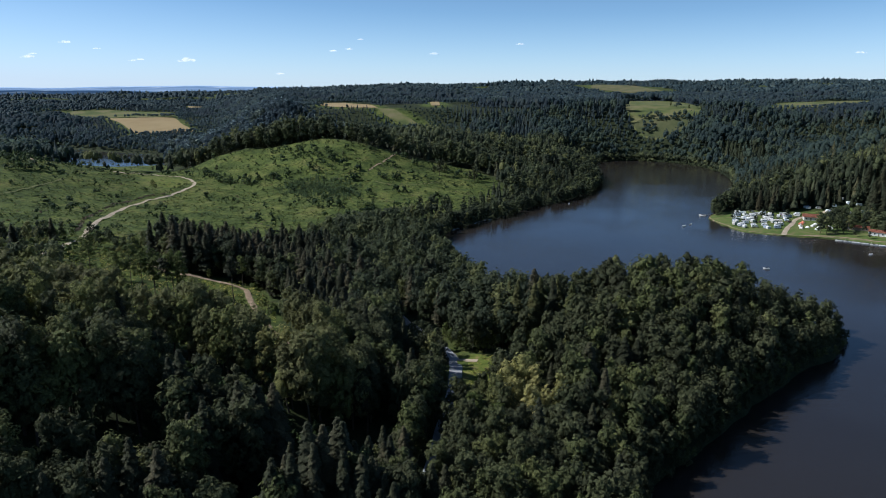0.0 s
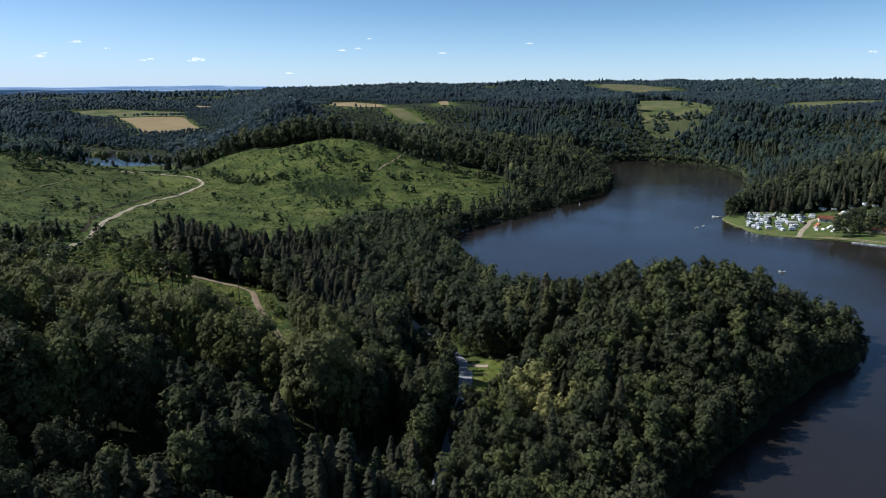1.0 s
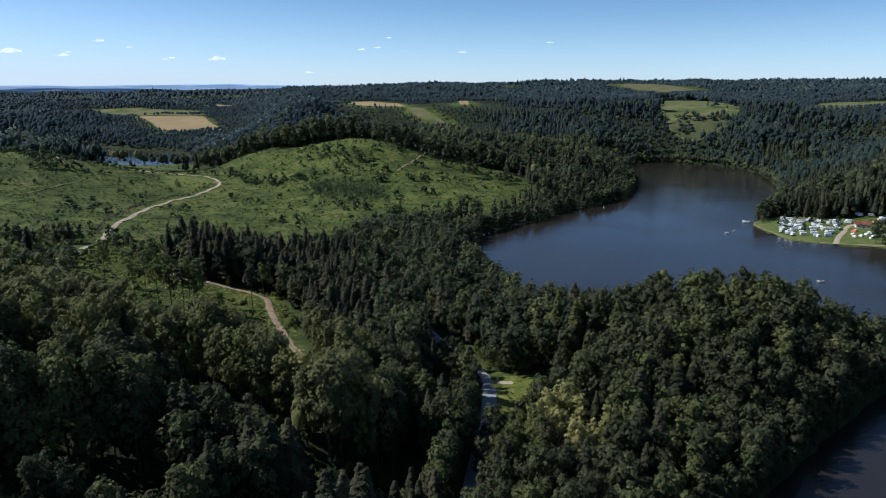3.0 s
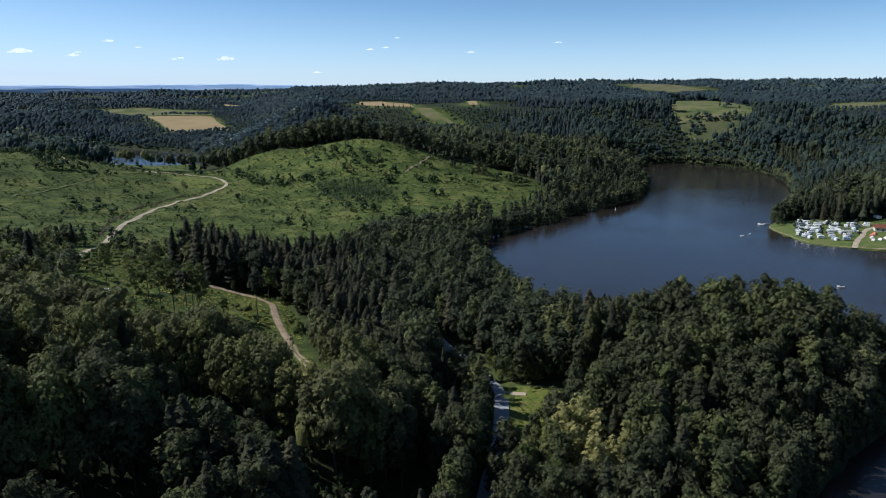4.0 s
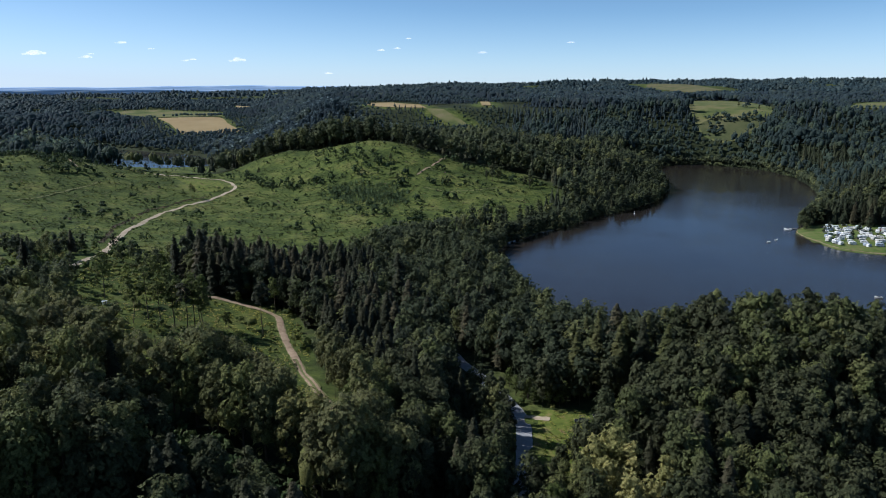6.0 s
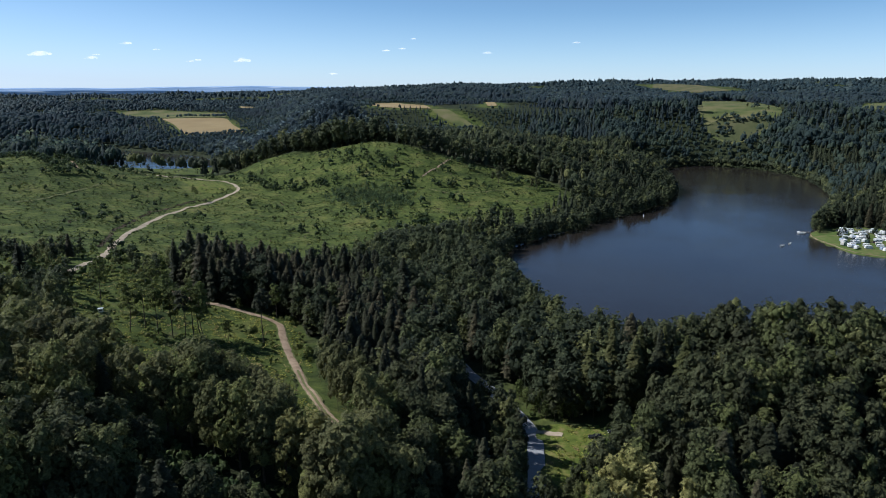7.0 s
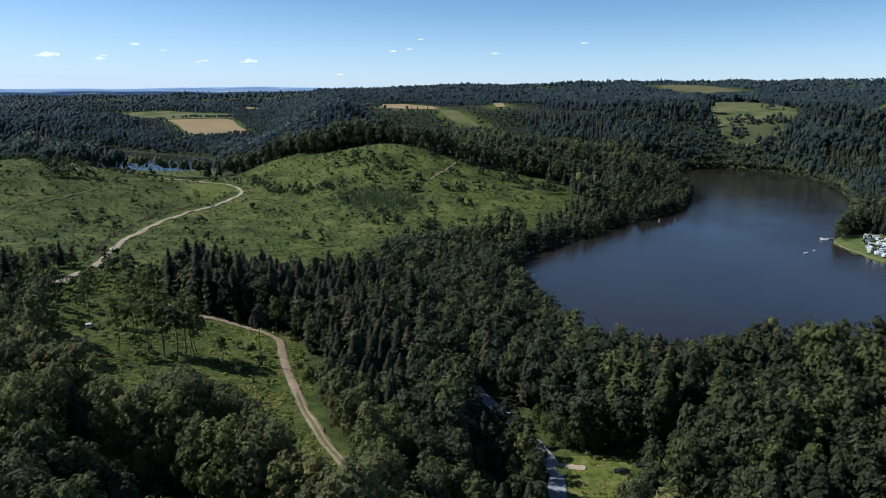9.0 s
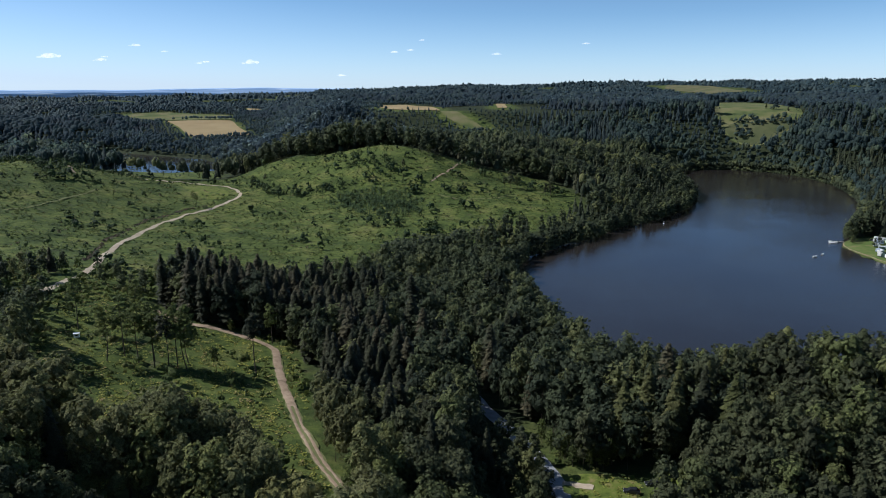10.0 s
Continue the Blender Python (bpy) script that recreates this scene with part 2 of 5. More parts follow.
PLASTER = simple("pale_plaster", (0.62, 0.58, 0.51), 0.9, 0.1)


def cloud_material():
    m, n, l, b = material("cloud", 1.0, 0.0)
    b.inputs["Base Color"].default_value = (0.9, 0.9, 0.9, 1)
    clear = n.new("ShaderNodeBsdfTransparent")
    cut = n.new("ShaderNodeMixShader")
    l.new(ramp(n, l, place(n, l, 0.022, 5, 0.65), [(0.35, (0.62, 0.62, 0.62)), (0.62, (0.98, 0.98, 0.98))]), cut.inputs[0])
    # The cloud emits white in place of sunlight scattered in it.
    glow = node(n, "ShaderNodeEmission", Strength=1.0)
    glow.inputs[0].default_value = (0.97, 0.98, 1.0, 1)
    l.new(glow.outputs[0], cut.inputs[1])
    l.new(clear.outputs[0], cut.inputs[2])
    l.new(cut.outputs[0], n["Material Output"].inputs[0])
    return m


CLOUD = cloud_material()
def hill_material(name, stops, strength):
    """Hills at the edge of sight, with long thin bands of woods and fields. Their blue colour and glow imitate haze."""
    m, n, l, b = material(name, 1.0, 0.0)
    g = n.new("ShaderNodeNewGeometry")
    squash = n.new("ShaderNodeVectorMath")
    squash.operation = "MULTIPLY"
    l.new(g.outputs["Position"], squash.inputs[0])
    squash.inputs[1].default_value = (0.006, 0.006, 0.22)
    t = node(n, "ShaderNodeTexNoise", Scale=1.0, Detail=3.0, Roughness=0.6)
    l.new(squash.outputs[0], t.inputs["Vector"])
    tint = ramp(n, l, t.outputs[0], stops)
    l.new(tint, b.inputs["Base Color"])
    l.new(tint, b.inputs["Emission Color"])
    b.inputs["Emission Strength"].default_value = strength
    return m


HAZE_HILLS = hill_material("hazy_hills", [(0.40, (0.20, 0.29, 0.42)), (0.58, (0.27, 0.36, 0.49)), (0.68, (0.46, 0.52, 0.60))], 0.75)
NEAR_HILLS = hill_material("haze_blue_hills", [(0.40, (0.045, 0.085, 0.15)), (0.56, (0.07, 0.12, 0.20)), (0.66, (0.22, 0.27, 0.32))], 0.5)
# Horizon woods: haze is mixed into the base colour as blue.
HAZED_DISTANT = leaf_material("hazed_distant_forest", [(0.0, (0.036, 0.058, 0.072)), (0.6, (0.050, 0.076, 0.084)), (1.0, (0.074, 0.096, 0.092))], 0.4, 0.0, 0.15)
# ---- plan of the land: shores, hills and heights (lake level is z = 0) ----
SHORE = [(50, -90), (48, 124), (60, 180), (82, 202), (101, 223), (130, 249), (165, 279), (190, 302), (184, 322), (150, 330),
         (100, 328), (60, 334), (34, 346), (22, 372), (14, 420), (1, 472), (-3, 502), (8, 535), (33, 578), (58, 605),
         (88, 646), (127, 686), (162, 737), (184, 795), (192, 852), (198, 932), (222, 1010), (245, 1040), (296, 1046),
         (338, 1016), (363, 970), (366, 900), (352, 830), (330, 765), (306, 708), (270, 650), (240, 606), (231, 580),
         (233, 556), (240, 532), (268, 518), (294, 509), (326, 487), (390, 470), (520, 440), (520, 300), (330, 120), (260, -90)]
ARM = [(-400, 985), (-452, 962), (-540, 985), (-700, 960), (-900, 1000), (-900, 1230), (-680, 1235), (-570, 1180), (-480, 1135), (-420, 1060)]
# hills: x, y, rise, spread
HILLS = [(-82, 176, 17.0, 46), (-200, 400, 10.2, 60), (-170, 270, 8.7, 70), (-128, 814, 32.0, 56), (-50, 760, 11.2, 60)]
HILLS += [(-430, 645, 29.0, 90), (-300, 500, 8.2, 80), (-30, 240, 4.2, 50), (85, 292, 12.5, 40), (118, 286, 10.0, 26), (-262, 740, 5.4, 60)]
# Hill (-182, 130) is added out of view to shade the wood by the ravine.
HILLS += [(-280, 640, -4.6, 80), (60, 840, 7.6, 80), (-320, 200, 44.1, 120), (-110, 80, 6.0, 70), (-55, 115, -12.0, 36), (-182, 130, 80.0, 36), (30, 90, -3.3, 70), (-18, 180, -11.0, 15), (-52, 174, -8.0, 15)]
HILLS += [(-120, 600, 3.4, 80), (-520, 820, 17.2, 100), (-110, 1020, 21.8, 100), (10, 660, 3.0, 70), (-500, 430, 36.0, 120), (-590, 905, 16.0, 60), (-455, 690, 7.5, 45)]
HILLS += [(-330, 930, -3.3, 80), (30, 250, -3.7, 40), (-200, 860, 14.9, 60), (40, 980, 25.0, 80), (-252, 838, 15.0, 32), (-75, 800, 3.5, 36)]


def smooth(a, b, v):
    t = np.clip((v - a) / (b - a), 0, 1)
    return t * t * (3 - 2 * t)


def outside(poly, x, y):
    """Distance to the outline of poly, negative inside it."""
    x, y = np.asarray(x, float), np.asarray(y, float)
    best, ins = np.full(x.shape, 1e9), np.zeros(x.shape, bool)
    for (ax, ay), (bx, by) in zip(poly, poly[1:] + poly[:1]):
        dx, dy = bx - ax, by - ay
        t = np.clip(((x - ax) * dx + (y - ay) * dy) / (dx * dx + dy * dy), 0, 1)
        best = np.minimum(best, np.hypot(x - ax - t * dx, y - ay - t * dy))
        ins ^= ((ay > y) != (by > y)) & (x < dx * (y - ay) / (dy if dy else 1e-9) + ax)
    return np.where(ins, -best, best)


def waves(x, y, size, seed):
    """Smooth uneven ground between about -1 and 1, of that size."""
    g = np.random.RandomState(seed)
    out = 0
    for k in range(7):
        a, p, f = g.uniform(0, 6.283), g.uniform(0, 6.283), g.uniform(0.6, 1.9) * 6.283 / size
        out = out + np.sin((x * np.cos(a) + y * np.sin(a)) * f + p) / (0.5 + 0.5 * f * size / 6.283)
    return out / 3.2


def lake_side(x, y):
    """Distance to the lake, with small bays and points."""
    return outside(SHORE, x, y) + 1.6 * waves(x, y, 26, 15) + 1.2 * waves(x, y, 70, 17)


def height(x, y):
    x, y = np.asarray(x, float), np.asarray(y, float)
    lake, arm = lake_side(x, y), outside(ARM, x, y)
    d = np.minimum(lake, arm)
    near = 4.0 + sum(h * np.exp(-((x - a) ** 2 + (y - b) ** 2) / (2 * s * s)) for a, b, h, s in HILLS)
    near = near + 66 * smooth(0, 230, lake) * smooth(215, 330, x) * smooth(380, 520, y)
    near = near + 0.5 * waves(x, y, 22, 3) + 0.9 * waves(x, y, 60, 5)
    r, a = np.hypot(x, y), x / np.maximum(y, 1)
    low = np.interp(r, [900, 1110, 1250, 1330, 1560, 1640, 2300, 3200, 4400, 4800, 5600], [3, 3, 9, 14, 33, 38, 46, 44, 36, 26, 10])
    high = np.interp(r, [900, 1040, 1130, 1185, 1250, 1500, 1700, 2200, 3000, 3900, 4400, 4800, 5600], [28, 30, 46, 69, 74, 75, 76, 84, 96, 112, 118, 100, 50])
    far = low + (high - low) * smooth(-0.36 - 0.22 * smooth(1700, 2600, r), -0.22 + 0.45 * smooth(1700, 2600, r), a) - 9 * smooth(-0.1, 0.05, a) * smooth(0.4, 0.15, a) * smooth(3000, 4200, r)
    far = far + (1.5 + 6 * smooth(1700, 2600, r)) * waves(x, y, 420, 7) * smooth(5200, 4300, r) + 5 * waves(x, y, 900, 9) * smooth(1700, 2600, r)
    far = far + 10 * np.tanh(2 * waves(x * 0.5, y, 520, 10)) * smooth(1720, 1950, r) * smooth(3700, 3300, r) * smooth(0.16, 0.06, a)
    far = far - 15 * np.exp(-((x - 520) ** 2 + (y - 1900) ** 2) / (2 * 130 ** 2)) + 17 * np.exp(-((x - 600) ** 2 + (y - 2480) ** 2) / (2 * 210 ** 2)) - 16 * smooth(0.42, 0.5, a) * smooth(1290, 1200, r)
    b = near + (far - near) * smooth(900, 1120, r) * smooth(-400, 200, y)
    camp = np.hypot((x - 292) / 1.15, (y - 552) / 0.85)
    b = 2.2 + (b - 2.2) * smooth(44, 105, camp)
    z = 0.3 + b * (1 - np.exp(-np.maximum(d, 0) / (14 + 22 * smooth(500, 1000, y))))
    return np.where(d < 0, np.maximum(d * 0.4, -5.0), z)


# ---- regions of the plan ----
CUT = [(-205, 395), (-165, 393), (-129, 389), (-105, 398), (-92, 412), (-82, 440), (-78, 478), (-62, 503), (-45, 528), (-25, 556), (-5, 580), (20, 608), (42, 646), (56, 675), (63, 705),
       (64, 735), (54, 766), (32, 790), (9, 802), (-50, 808), (-92, 802), (-128, 826), (-190, 842), (-250, 830), (-300, 830), (-350, 800), (-440, 770), (-540, 720), (-520, 560), (-420, 470), (-330, 395), (-268, 372)]
CLEARING = [(-200, 378), (-190, 345), (-172, 312), (-156, 284), (-140, 260), (-131, 246), (-118, 245), (-106, 232), (-96, 217), (-88, 214), (-92, 234), (-95, 246), (-84, 234),
            (-78, 243), (-69, 245), (-60, 222), (-50, 216), (-40, 206), (-32, 208), (-40, 226), (-52, 252), (-66, 280), (-72, 300), (-90, 342), (-100, 346), (-131, 349), (-161, 358)]
PATCH = [(11.0, 226), (11.4, 258), (11, 263), (12.5, 268), (24, 269), (37, 268.5), (42, 263), (36, 257), (31, 253), (28, 247), (25, 236), (18, 224)]
OPEN = [(5, 226), (11, 221), (17, 223), (22, 233), (28, 243), (38, 253), (45, 262), (37, 269), (24, 269.5), (12.5, 270), (6, 280), (1, 290), (-1, 288), (2, 278), (5, 262), (5, 238)]
GLADE = [(-330, 835), (-420, 775), (-455, 775), (-500, 880), (-510, 975), (-452, 962), (-400, 985), (-350, 930)]
CAMP = [(231, 585), (240, 602), (256, 610), (288, 608), (310, 600), (332, 593), (352, 586), (352, 575), (336, 566), (338, 540), (326, 488), (294, 510), (268, 519), (241, 532), (234, 556)]
SPRUCES = [(-156, 364), (-131, 351), (-96, 350), (-76, 326), (-56, 352), (-62, 412), (-100, 404), (-129, 392), (-156, 394)]
SCRUB = [(-300, 410), (-205, 398), (-165, 420), (-156, 400), (-156, 362), (-188, 345), (-172, 312), (-160, 284), (-190, 270), (-240, 320), (-310, 360)]
SPRUCES_B = [(-64, 296), (-52, 266), (-42, 247), (-33, 250), (-35, 288), (-43, 322), (-56, 350), (-68, 344), (-72, 318)]
GRAIN = [(-741, 1537), (-670, 1547), (-595, 1533), (-540, 1440), (-483, 1344), (-528, 1316), (-570, 1298), (-650, 1410)]
GREENS = [(-908, 1649), (-823, 1729), (-671, 1726), (-607, 1582), (-762, 1565), (-876, 1600)]
MID_GRAIN = [(-264, 1408), (-199, 1428), (-144, 1293), (-109, 1196), (-158, 1205), (-200, 1227)]
MID_GREEN = [(-116, 1193), (-80, 1181), (-51, 1149), (-28, 1120), (-59, 1126), (-97, 1161)]
FAR_GRAIN = [(-27, 1487), (-8, 1484), (-4, 1240), (-20, 1236)]
FAR_GRAIN_B = [(-727, 1989), (-678, 1981), (-647, 1890), (-691, 1899)]
RIDGE_FIELD = [(490, 2349), (560, 2600), (638, 2750), (661, 2122), (567, 2132)]
EAST_FIELD = [(544, 1162), (600, 1270), (667, 1367), (773, 1440), (900, 1500), (940, 1440), (760, 1280), (634, 1187)]
SLOPE_FIELD = [(303, 1153), (330, 1290), (390, 1500), (470, 1560), (480, 1400), (440, 1210), (420, 1140), (406, 1110), (384, 1086), (356, 1068), (330, 1066), (312, 1084), (301, 1110)]
FIELDS = [("grain_field", GRAIN, STUBBLE, "ripe golden grain field beyond the lake arm"), ("green_field", GREENS, PASTURE, "pale green field strips behind the grain"),
          ("grain_field", MID_GRAIN, STUBBLE, "harvested golden field on the plateau"), ("hay_meadow", MID_GREEN, PASTURE, "green meadow running down into the woods"),
          ("grain_field", FAR_GRAIN, STUBBLE, "small far grain field among woods"), ("grain_field", FAR_GRAIN_B, STUBBLE, "small far grain field among woods"),
          ("ridge_field", RIDGE_FIELD, DRY_GRASS, "dry pale field below the wooded ridge"), ("east_field", EAST_FIELD, PASTURE, "light green field at the plateau edge"),
          ("slope_meadow", SLOPE_FIELD, PASTURE, "yellow-green meadow slope above the lake")]
ROAD = [(-196, 340), (-200, 362), (-203, 388), (-215, 420), (-231, 457), (-252, 530), (-263, 594), (-262, 634), (-257, 671), (-254, 702), (-260, 724), (-278, 746), (-312, 764), (-347, 768), (-380, 760)]
TRACK = [(-150, 352), (-131, 346), (-119, 346), (-105, 341), (-95, 335), (-89, 321), (-82, 305), (-73, 287), (-66, 273), (-57, 256), (-49, 243), (-40, 231)]
LANE = [(-22, 326), (-14, 306), (-8, 295), (1, 280), (5.3, 271), (7.7, 264.5), (8.7, 257), (8.6, 249), (8.2, 240), (7, 224), (4, 205), (-2, 170)]
SPUR = [(9.5, 264.3), (12, 263.5), (14.5, 262.7), (17.5, 261.8)]
RAVINE = [(-92, 203), (-70, 200), (-54, 196), (-38, 184), (-24, 176), (-16, 182), (-13, 195)]
YELLOWS = [(25, 219, 21), (30, 221, 22), (34, 218, 20), (28, 213, 19), (31, 203, 20), (36, 206, 18), (42, 214, 19)]


def smooth_line(points, step):
    """A smooth line through the points, with a point every step metres."""
    p = [Vector((*q, 0)) for q in points]
    out = []
    for i in range(len(p) - 1):
        a, b, c, d = p[max(i - 1, 0)], p[i], p[i + 1], p[min(i + 2, len(p) - 1)]
        k = max(2, int((c - b).length / step))
        for j in range(k):
            t = j / k
            out.append(0.5 * (2 * b + (c - a) * t + (2 * a - 5 * b + 4 * c - d) * t * t + (3 * b - a - 3 * c + d) * t ** 3))
    return np.array([(v.x, v.y) for v in out + [p[-1]]])


def to_line(line, x, y):
    best = np.full(np.shape(x), 1e9)
    for i in range(0, len(line) - 1):
        (ax, ay), (bx, by) = line[i], line[i + 1]
        dx, dy = bx - ax, by - ay
        t = np.clip(((x - ax) * dx + (y - ay) * dy) / (dx * dx + dy * dy), 0, 1)
        best = np.minimum(best, np.hypot(x - ax - t * dx, y - ay - t * dy))
    return best


def mesh_object(name, verts, faces, mat, parent=None, smooth_it=False, label="", category="", kind="", group=""):
    me = bpy.data.meshes.new(name)
    me.from_pydata([tuple(v) for v in verts], [], [tuple(f) for f in faces])
    me.materials.append(mat)
    if smooth_it:
        me.polygons.foreach_set("use_smooth", np.ones(len(me.polygons), bool))
    ob = new(name, me)
    ob.parent = parent
    return tagged(ob, label, category, group, kind)


# ---- ground sheet ----
def stepped(*spans):
    """Grid lines: (from, to, step) spans in turn."""
    return np.concatenate([np.arange(a, b, d) for a, b, d in spans])


gx = stepped((-3900, -2000, 60), (-2000, -900, 25), (-900, -300, 11), (-300, 400, 7), (400, 900, 12), (900, 2000, 25), (2000, 3901, 50))
gy = stepped((-500, 90, 30), (90, 640, 7), (640, 1130, 8), (1130, 1700, 12), (1700, 3000, 25), (3000, 5060, 45))
GX, GY = np.meshgrid(gx, gy)
GZ = height(GX, GY)
edge = np.minimum(np.minimum(outside(CUT, GX, GY), outside(CLEARING, GX, GY)), np.minimum(np.minimum(outside(OPEN, GX, GY), outside(SCRUB, GX, GY)), np.minimum(outside(CAMP, GX, GY), outside(GLADE, GX, GY) + 10)))
edge = edge + 3 * waves(GX, GY, 18, 21)
far_cover = smooth(1500, 2300, np.hypot(GX, GY)) * 0.6
field_edge = np.min([outside(p, GX, GY) + (50 if p is SLOPE_FIELD else 0) for _, p, _, _ in FIELDS], axis=0)
MEADOW = np.maximum.reduce([smooth(7, 1, outside(CLEARING, GX, GY)), smooth(8, -4, edge), far_cover, smooth(26, 8, field_edge)])


def sheet(name, xs, zs_x, zs_y, zs, mat, **tags):
    rows, cols = zs.shape
    k = np.arange(rows * cols).reshape(rows, cols)
    quads = np.stack([k[:-1, :-1], k[:-1, 1:], k[1:, 1:], k[1:, :-1]], -1).reshape(-1, 4)
    me = bpy.data.meshes.new(name)
    me.vertices.add(rows * cols)
    me.vertices.foreach_set("co", np.stack([zs_x, zs_y, zs], -1).astype(np.float32).ravel())
    me.loops.add(quads.size)
    me.loops.foreach_set("vertex_index", quads.ravel().astype(np.int32))
    me.polygons.add(len(quads))
    me.polygons.foreach_set("loop_start", np.arange(0, quads.size, 4, dtype=np.int32))
    me.update(calc_edges=True)
    me.polygons.foreach_set("use_smooth", np.ones(len(quads), bool))
    me.materials.append(mat)
    return tagged(new(name, me), **tags)


ground = sheet("ground", gx, GX, GY, GZ, GROUND, label="hilly ground of grass and forest soil", category="ground", kind="structure")
layer = ground.data.attributes.new("meadow", "FLOAT", "POINT")
layer.data.foreach_set("value", MEADOW.astype(np.float32).ravel())
wx, wy = np.meshgrid(np.linspace(-1000, 640, 42), np.linspace(-120, 1320, 36))
water = sheet("water", None, wx, wy, np.zeros(wx.shape), WATER, label="calm dark blue lake reflecting the sky", category="lake", kind="structure")


def drape(name, poly, mat, step, lift, **tags):
    """A patch of land cover that follows the ground inside a plan outline."""
    p = np.array(poly, float)
    n = max(6, int(np.ptp(p[:, 0]) / step)), max(6, int(np.ptp(p[:, 1]) / step))
    bm = bmesh.new()
    corners = list(poly)
    if len(corners) < 7:
        corners = [(a[0] + (b[0] - a[0]) * k, a[1] + (b[1] - a[1]) * k) for a, b in zip(corners, corners[1:] + corners[:1]) for k in (0.06, 0.35, 0.65, 0.94)]
    line = smooth_line(corners + [corners[0]], step * 0.6)[:-1]
    face = bm.faces.new([bm.verts.new((a, b, 0)) for a, b in line])
    for axis, count, lo, hi in ((0, n[0], p[:, 0].min(), p[:, 0].max()), (1, n[1], p[:, 1].min(), p[:, 1].max())):
        for c in np.linspace(lo, hi, count)[1:-1]:
            co, no = [0, 0, 0], [0, 0, 0]
            co[axis], no[axis] = c, 1
            bmesh.ops.bisect_plane(bm, geom=bm.verts[:] + bm.edges[:] + bm.faces[:], plane_co=co, plane_no=no)
    xy = np.array([v.co[:2] for v in bm.verts])
    for v, z in zip(bm.verts, height(xy[:, 0], xy[:, 1])):
        v.co.z = z + lift
    for f in bm.faces:
        f.smooth = True
        if f.normal.z < 0:
            f.normal_flip()
    me = bpy.data.meshes.new(name)
    bm.to_mesh(me)
    bm.free()
    me.materials.append(mat)
    return tagged(new(name, me), **tags)


for name, poly, mat, label in FIELDS:
    drape(name, poly, mat, 12 if poly is SLOPE_FIELD else 25, 1.0, label=label, category="field", kind="structure")
drape("dry_meadow", [(303, 1112), (313, 1087), (331, 1070), (356, 1071), (383, 1088), (402, 1106), (388, 1107), (352, 1116), (322, 1123)], ROUGH_GRASS, 10, 1.4, label="brownish rough grass below the slope hedge", category="field", kind="structure")


def ribbon(name, points, offsets, mat, lift, ragged=0.25, parent=None, **tags):
    """A way that follows the ground: offsets are its two sides, in metres to the left of the line."""
    line = smooth_line(points, 2.0)
    along = np.gradient(line, axis=0)
    along /= np.linalg.norm(along, axis=1)[:, None]
    side = np.stack([-along[:, 1], along[:, 0]], -1)
    g = np.random.RandomState(len(points) + int(10 * abs(offsets[0])))
    cols = []
    for i, o in enumerate(np.linspace(offsets[0], offsets[1], 5)):
        xy = line + side * (o + (g.uniform(-ragged, ragged, (len(line), 1)) if i in (0, 4) else 0))
        z = height(xy[:, 0], xy[:, 1]) + lift + (0.05 if 0 < i < 4 else -0.02)
        cols.append(np.column_stack([xy, z]))
    v = np.stack(cols, 1).reshape(-1, 3)
    f = [(5 * r + c, 5 * r + c + 1, 5 * r + c + 6, 5 * r + c + 5) for r in range(len(line) - 1) for c in range(4)]
    f = [q[::-1] for q in f]
    return mesh_object(name, v, f, mat, parent, True, **tags)


ribbon("gravel_road", ROAD, (-1.65, 1.65), GRAVEL, 0.28, 0.5, label="pale winding gravel road over the clear-cut hill", category="road", kind="structure")
track = ribbon("forest_track", TRACK, (-1.7, 1.7), VERGE, 0.22, 0.5, label="grassy forest track with two worn wheel ruts", category="track", kind="structure")
for o in (-1.35, 0.35):
    ribbon("wheel_rut", TRACK, (o, o + 1.0), SOIL, 0.27, 0.2, track, label="worn earth wheel rut")
ribbon("bare_stretch", TRACK[:8], (-1.35, 1.35), SOIL, 0.30, 0.5, track, label="bare brown earth on the track's bend")
ribbon("lane", LANE, (-2.5, 2.5), ASPHALT, 0.25, 0.15, label="pale grey asphalt lane through the wood", category="road", kind="structure")
ribbon("lane_spur", SPUR, (-1.2, 1.2), GRAVEL, 0.33, 0.3, label="short gravel spur onto the parking meadow", category="road", kind="structure")
drape("parking_meadow", PATCH, BRIGHT_GRASS, 3, 0.17, label="small bright mown meadow beside the lane", category="meadow", kind="structure")
drape("camp_lawn", CAMP, LAWN, 4, 0.12, label="mown lawn of the lakeside campsite", category="lawn", kind="structure")

# ---- trees ----
def unit(v):
    return v / np.maximum(np.linalg.norm(v, axis=-1, keepdims=True), 1e-9)


def cards(g, centres, normals, size, droop=0.0):
    """Bent leaf sprays: a quad each, folded along its middle, facing about along the normals."""
    n = len(centres)
    nrm = unit(normals + g.normal(0, 0.34, (n, 3)))
    u = unit(np.cross(nrm, g.normal(0, 1, (n, 3))))
    w = np.cross(nrm, u)
    s = (np.asarray(size) * g.uniform(0.65, 1.3, n))[:, None]
    tip = centres + u * s * 0.72 - np.array([0, 0, 1]) * s * droop
    back = centres - u * s * 0.62
    left = centres + w * s * 0.40 - nrm * s * 0.14
    right = centres - w * s * 0.40 - nrm * s * 0.14
    v = np.stack([tip, left, back, right], 1).reshape(-1, 3)
    f = np.arange(4 * n).reshape(n, 4)
    return v, f


ICO = None


def ico():
    """A twenty-sided ball: its corners and faces."""
    global ICO
    if ICO is None:
        bm = bmesh.new()
        bmesh.ops.create_icosphere(bm, subdivisions=1, radius=1.0)
        ICO = np.array([v.co[:] for v in bm.verts]), [tuple(v.index for v in f.verts) for f in bm.faces]
        bm.free()
    return ICO


